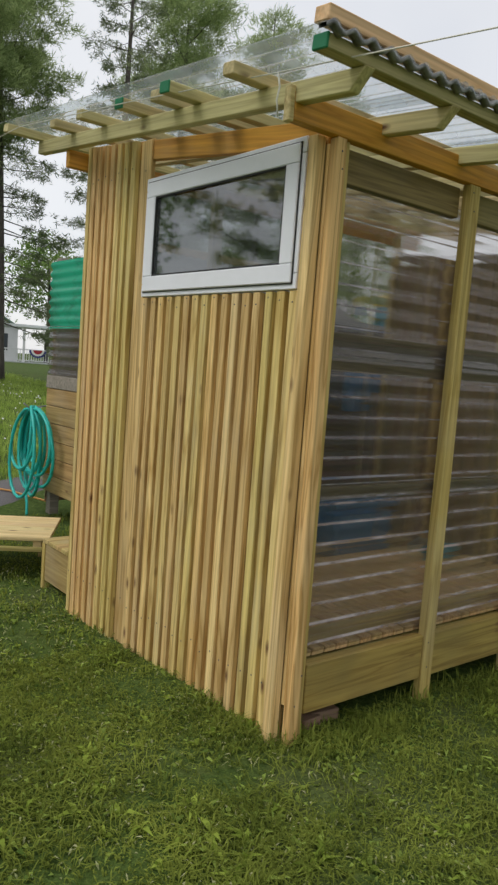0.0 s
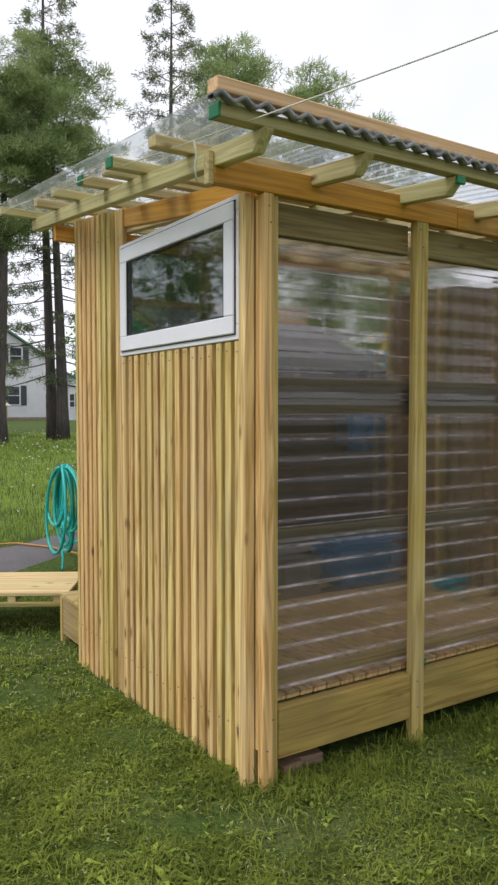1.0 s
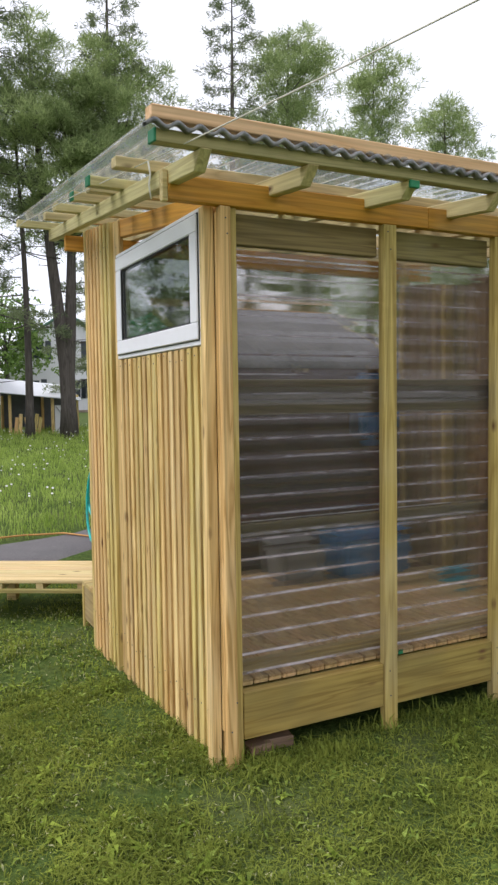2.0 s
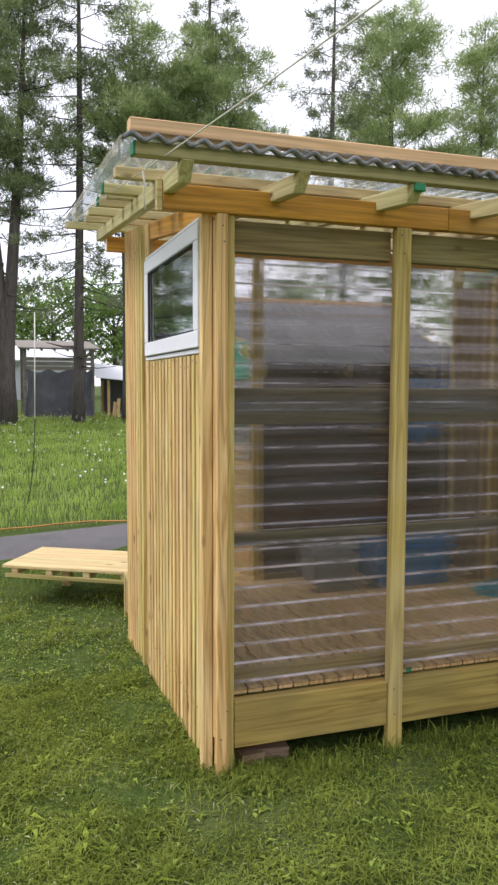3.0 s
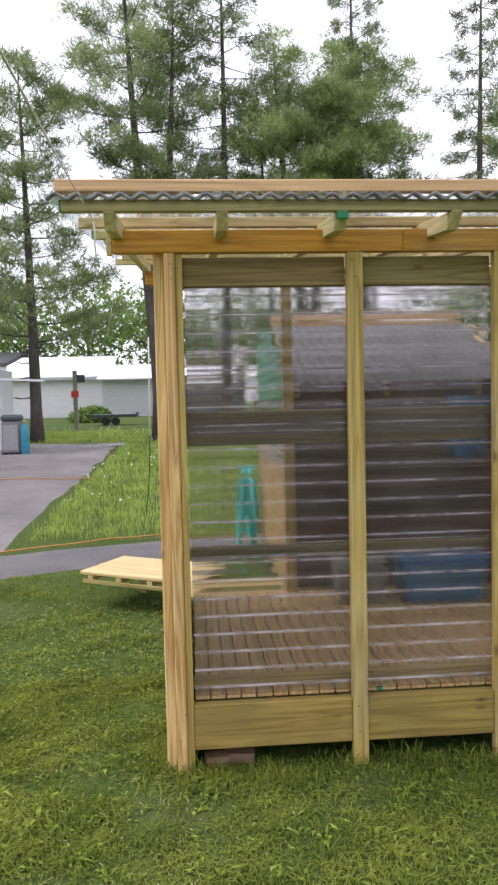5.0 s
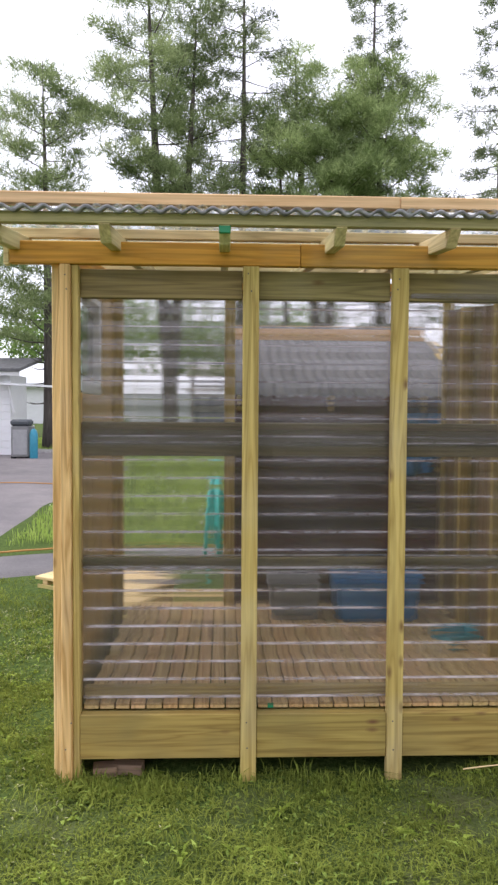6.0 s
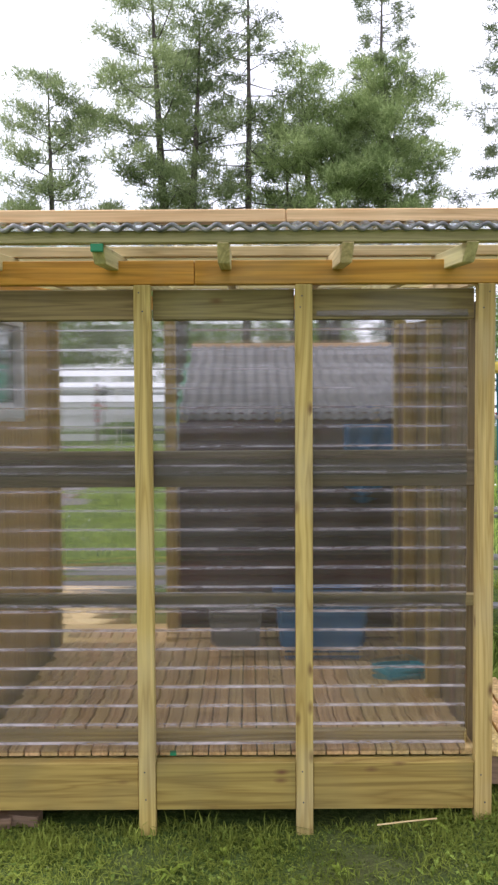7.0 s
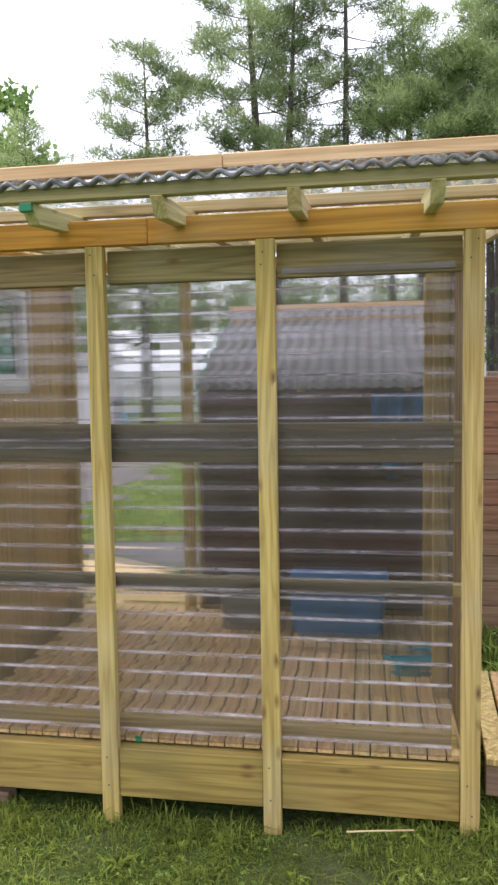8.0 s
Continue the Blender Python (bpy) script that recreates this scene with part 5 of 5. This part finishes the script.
def scatter(rng, n, x0, x1, y0, y1):
    """Points on open ground, clumped, outside the sheds, the ramp and the paved strips."""
    x, y = rng.uniform(x0, x1, n), rng.uniform(y0, y1, n)
    clump = np.sin(x * 7.1 + 1.3 * np.sin(y * 5.3)) + np.sin(y * 8.3 + 1.7 * np.sin(x * 4.1))
    keep = rng.uniform(-2.6, 1.2, n) < clump
    keep &= ~((x > 0.06) & (x < 2.16) & (y > 0.06) & (y < 1.8))
    keep &= ~((x > 0.75) & (x < 2.75) & (y > 1.8) & (y < 3.65))
    lower, upper = 3.95 + 0.10 * x, 5.1 + 0.12 * x
    keep &= ~((x < 1.2) & (y > lower - 0.1) & (y < upper - 0.05))
    keep &= ~((x < -1.66) & (y > 4.5) & (y < 17))
    return x[keep], y[keep]


rng_g = np.random.default_rng(3)
gx, gy = scatter(rng_g, 270000, -2.6, 4.2, -1.9, 1.2)
blades("lawn_grass", gx, gy, 0.025, 0.0044, lawn_blades, 4, "short mown green lawn grass", "grass", 1.5)
gx, gy = scatter(rng_g, 120000, -2.6, 4.2, -2.2, 1.2)
blades("long_grass", gx, gy, 0.046, 0.0028, lawn_blades, 24, "longer thin grass blades lying over the lawn", "grass", 2.2)
gx, gy = scatter(rng_g, 38000, -2.6, 4.2, -1.9, 2.5)
blades("lawn_clover", gx, gy, 0.024, 0.011, clover_mat, 14, "low clover leaves among the lawn grass", "clover", 1.8)
gx, gy = scatter(rng_g, 70000, -4.5, 4.5, 1.2, 4.3)
gx, gy = np.concatenate((gx, rng_g.uniform(-3.2, 4.5, 30000))), np.concatenate((gy, rng_g.uniform(-3.6, -1.7, 30000)))
blades("lawn_grass", gx, gy, 0.04, 0.006, lawn_blades, 5, "short mown green lawn grass", "grass", 1.4)
gx, gy = scatter(rng_g, 1500, -0.1, 2.6, -0.16, 0.06)
blades("grass_fringe", gx, gy, 0.06, 0.0045, lawn_blades, 6, "longer grass along the foot of the shed", "grass", 0.6)
gx, gy = scatter(rng_g, 160000, -5.5, 7.0, 5.0, 22.0)
blades("meadow_grass", gx, gy, 0.12, 0.008, meadow_blades, 7, "tall uncut meadow grass", "grass", 0.5)
gx, gy = scatter(rng_g, 900, -2.6, 4.2, -1.9, 1.6)
blades("lawn_weeds", np.repeat(gx, 8), np.repeat(gy, 8), 0.030, 0.013, weed_mat, 25, "flat rosettes of broad-leaved weeds in the lawn", "weeds", 2.0)
gx, gy = scatter(rng_g, 12000, -2.6, 0.15, -1.2, 2.8)
ex, ey = scatter(rng_g, 900, -2.6, 3.6, -1.9, 0.0)
gx, gy = np.concatenate((gx, ex)), np.concatenate((gy, ey))
blades("grass_clippings", gx, gy, 0.020, 0.0055, clipping_mat, 8, "dry pale grass clippings on the lawn", "clippings", 1.7)


def gravel():
    rng = np.random.default_rng(31)
    verts, faces = [], []
    for _ in range(2600):
        x = rng.uniform(-6.0, -1.6)
        y = 16.9 + rng.normal() * 0.25 - 0.12 * (x + 4)
        r = rng.uniform(0.012, 0.035)
        base, z = len(verts), ground_z(x, y) + 0.03
        for dx, dy, dz in ((r, 0, 0), (-r, 0, 0), (0, r, 0), (0, -r, 0), (0, 0, r * 0.7), (0, 0, -r)):
            verts.append((x + dx, y + dy, z + dz))
        faces.extend(tuple(base + k for k in q) for q in ((0, 2, 4), (2, 1, 4), (1, 3, 4), (3, 0, 4), (2, 0, 5), (1, 2, 5), (3, 1, 5), (0, 3, 5)))
    tagged(new("gravel", raw_mesh("gravel", verts, faces, gravel_mat)), "pale grey gravel along the end of the driveway", "gravel", kind="stuff")


gravel()


def flowers():
    rng = np.random.default_rng(9)
    x, y = scatter(rng, 950, -4.5, 6.0, 6.0, 21.0)
    verts, faces = [], []
    for a, b in zip(x.tolist(), y.tolist()):
        z = ground_z(a, b) + rng.uniform(0.15, 0.30)
        r = rng.uniform(0.007, 0.018)
        base = len(verts)
        verts.extend((a + r * math.cos(t), b + r * math.sin(t) * 0.8, z + r * 0.6 * math.sin(t)) for t in np.linspace(0, 6.28, 7)[:6])
        verts.append((a, b, z + r * 0.7))
        faces.extend((base + i, base + (i + 1) % 6, base + 6) for i in range(6))
    tagged(new("meadow_flowers", raw_mesh("meadow_flowers", verts, faces, petal_mat)), "small white meadow flowers", "flowers", kind="stuff")


flowers()
gx, gy = scatter(rng_g, 5000, 2.2, 3.6, 0.95, 1.82)
blades("weeds", gx, gy, 0.16, 0.012, clover_mat, 15, "tall green weeds between the sheds", "weeds", 0.8)
tagged(tube("pale_twig", [(1.70, -0.07, 0.075), (1.80, -0.062, 0.082), (1.93, -0.05, 0.088)], 0.003, ramp_wood, None, 6), "pale dry twig lying in the grass", "twig")
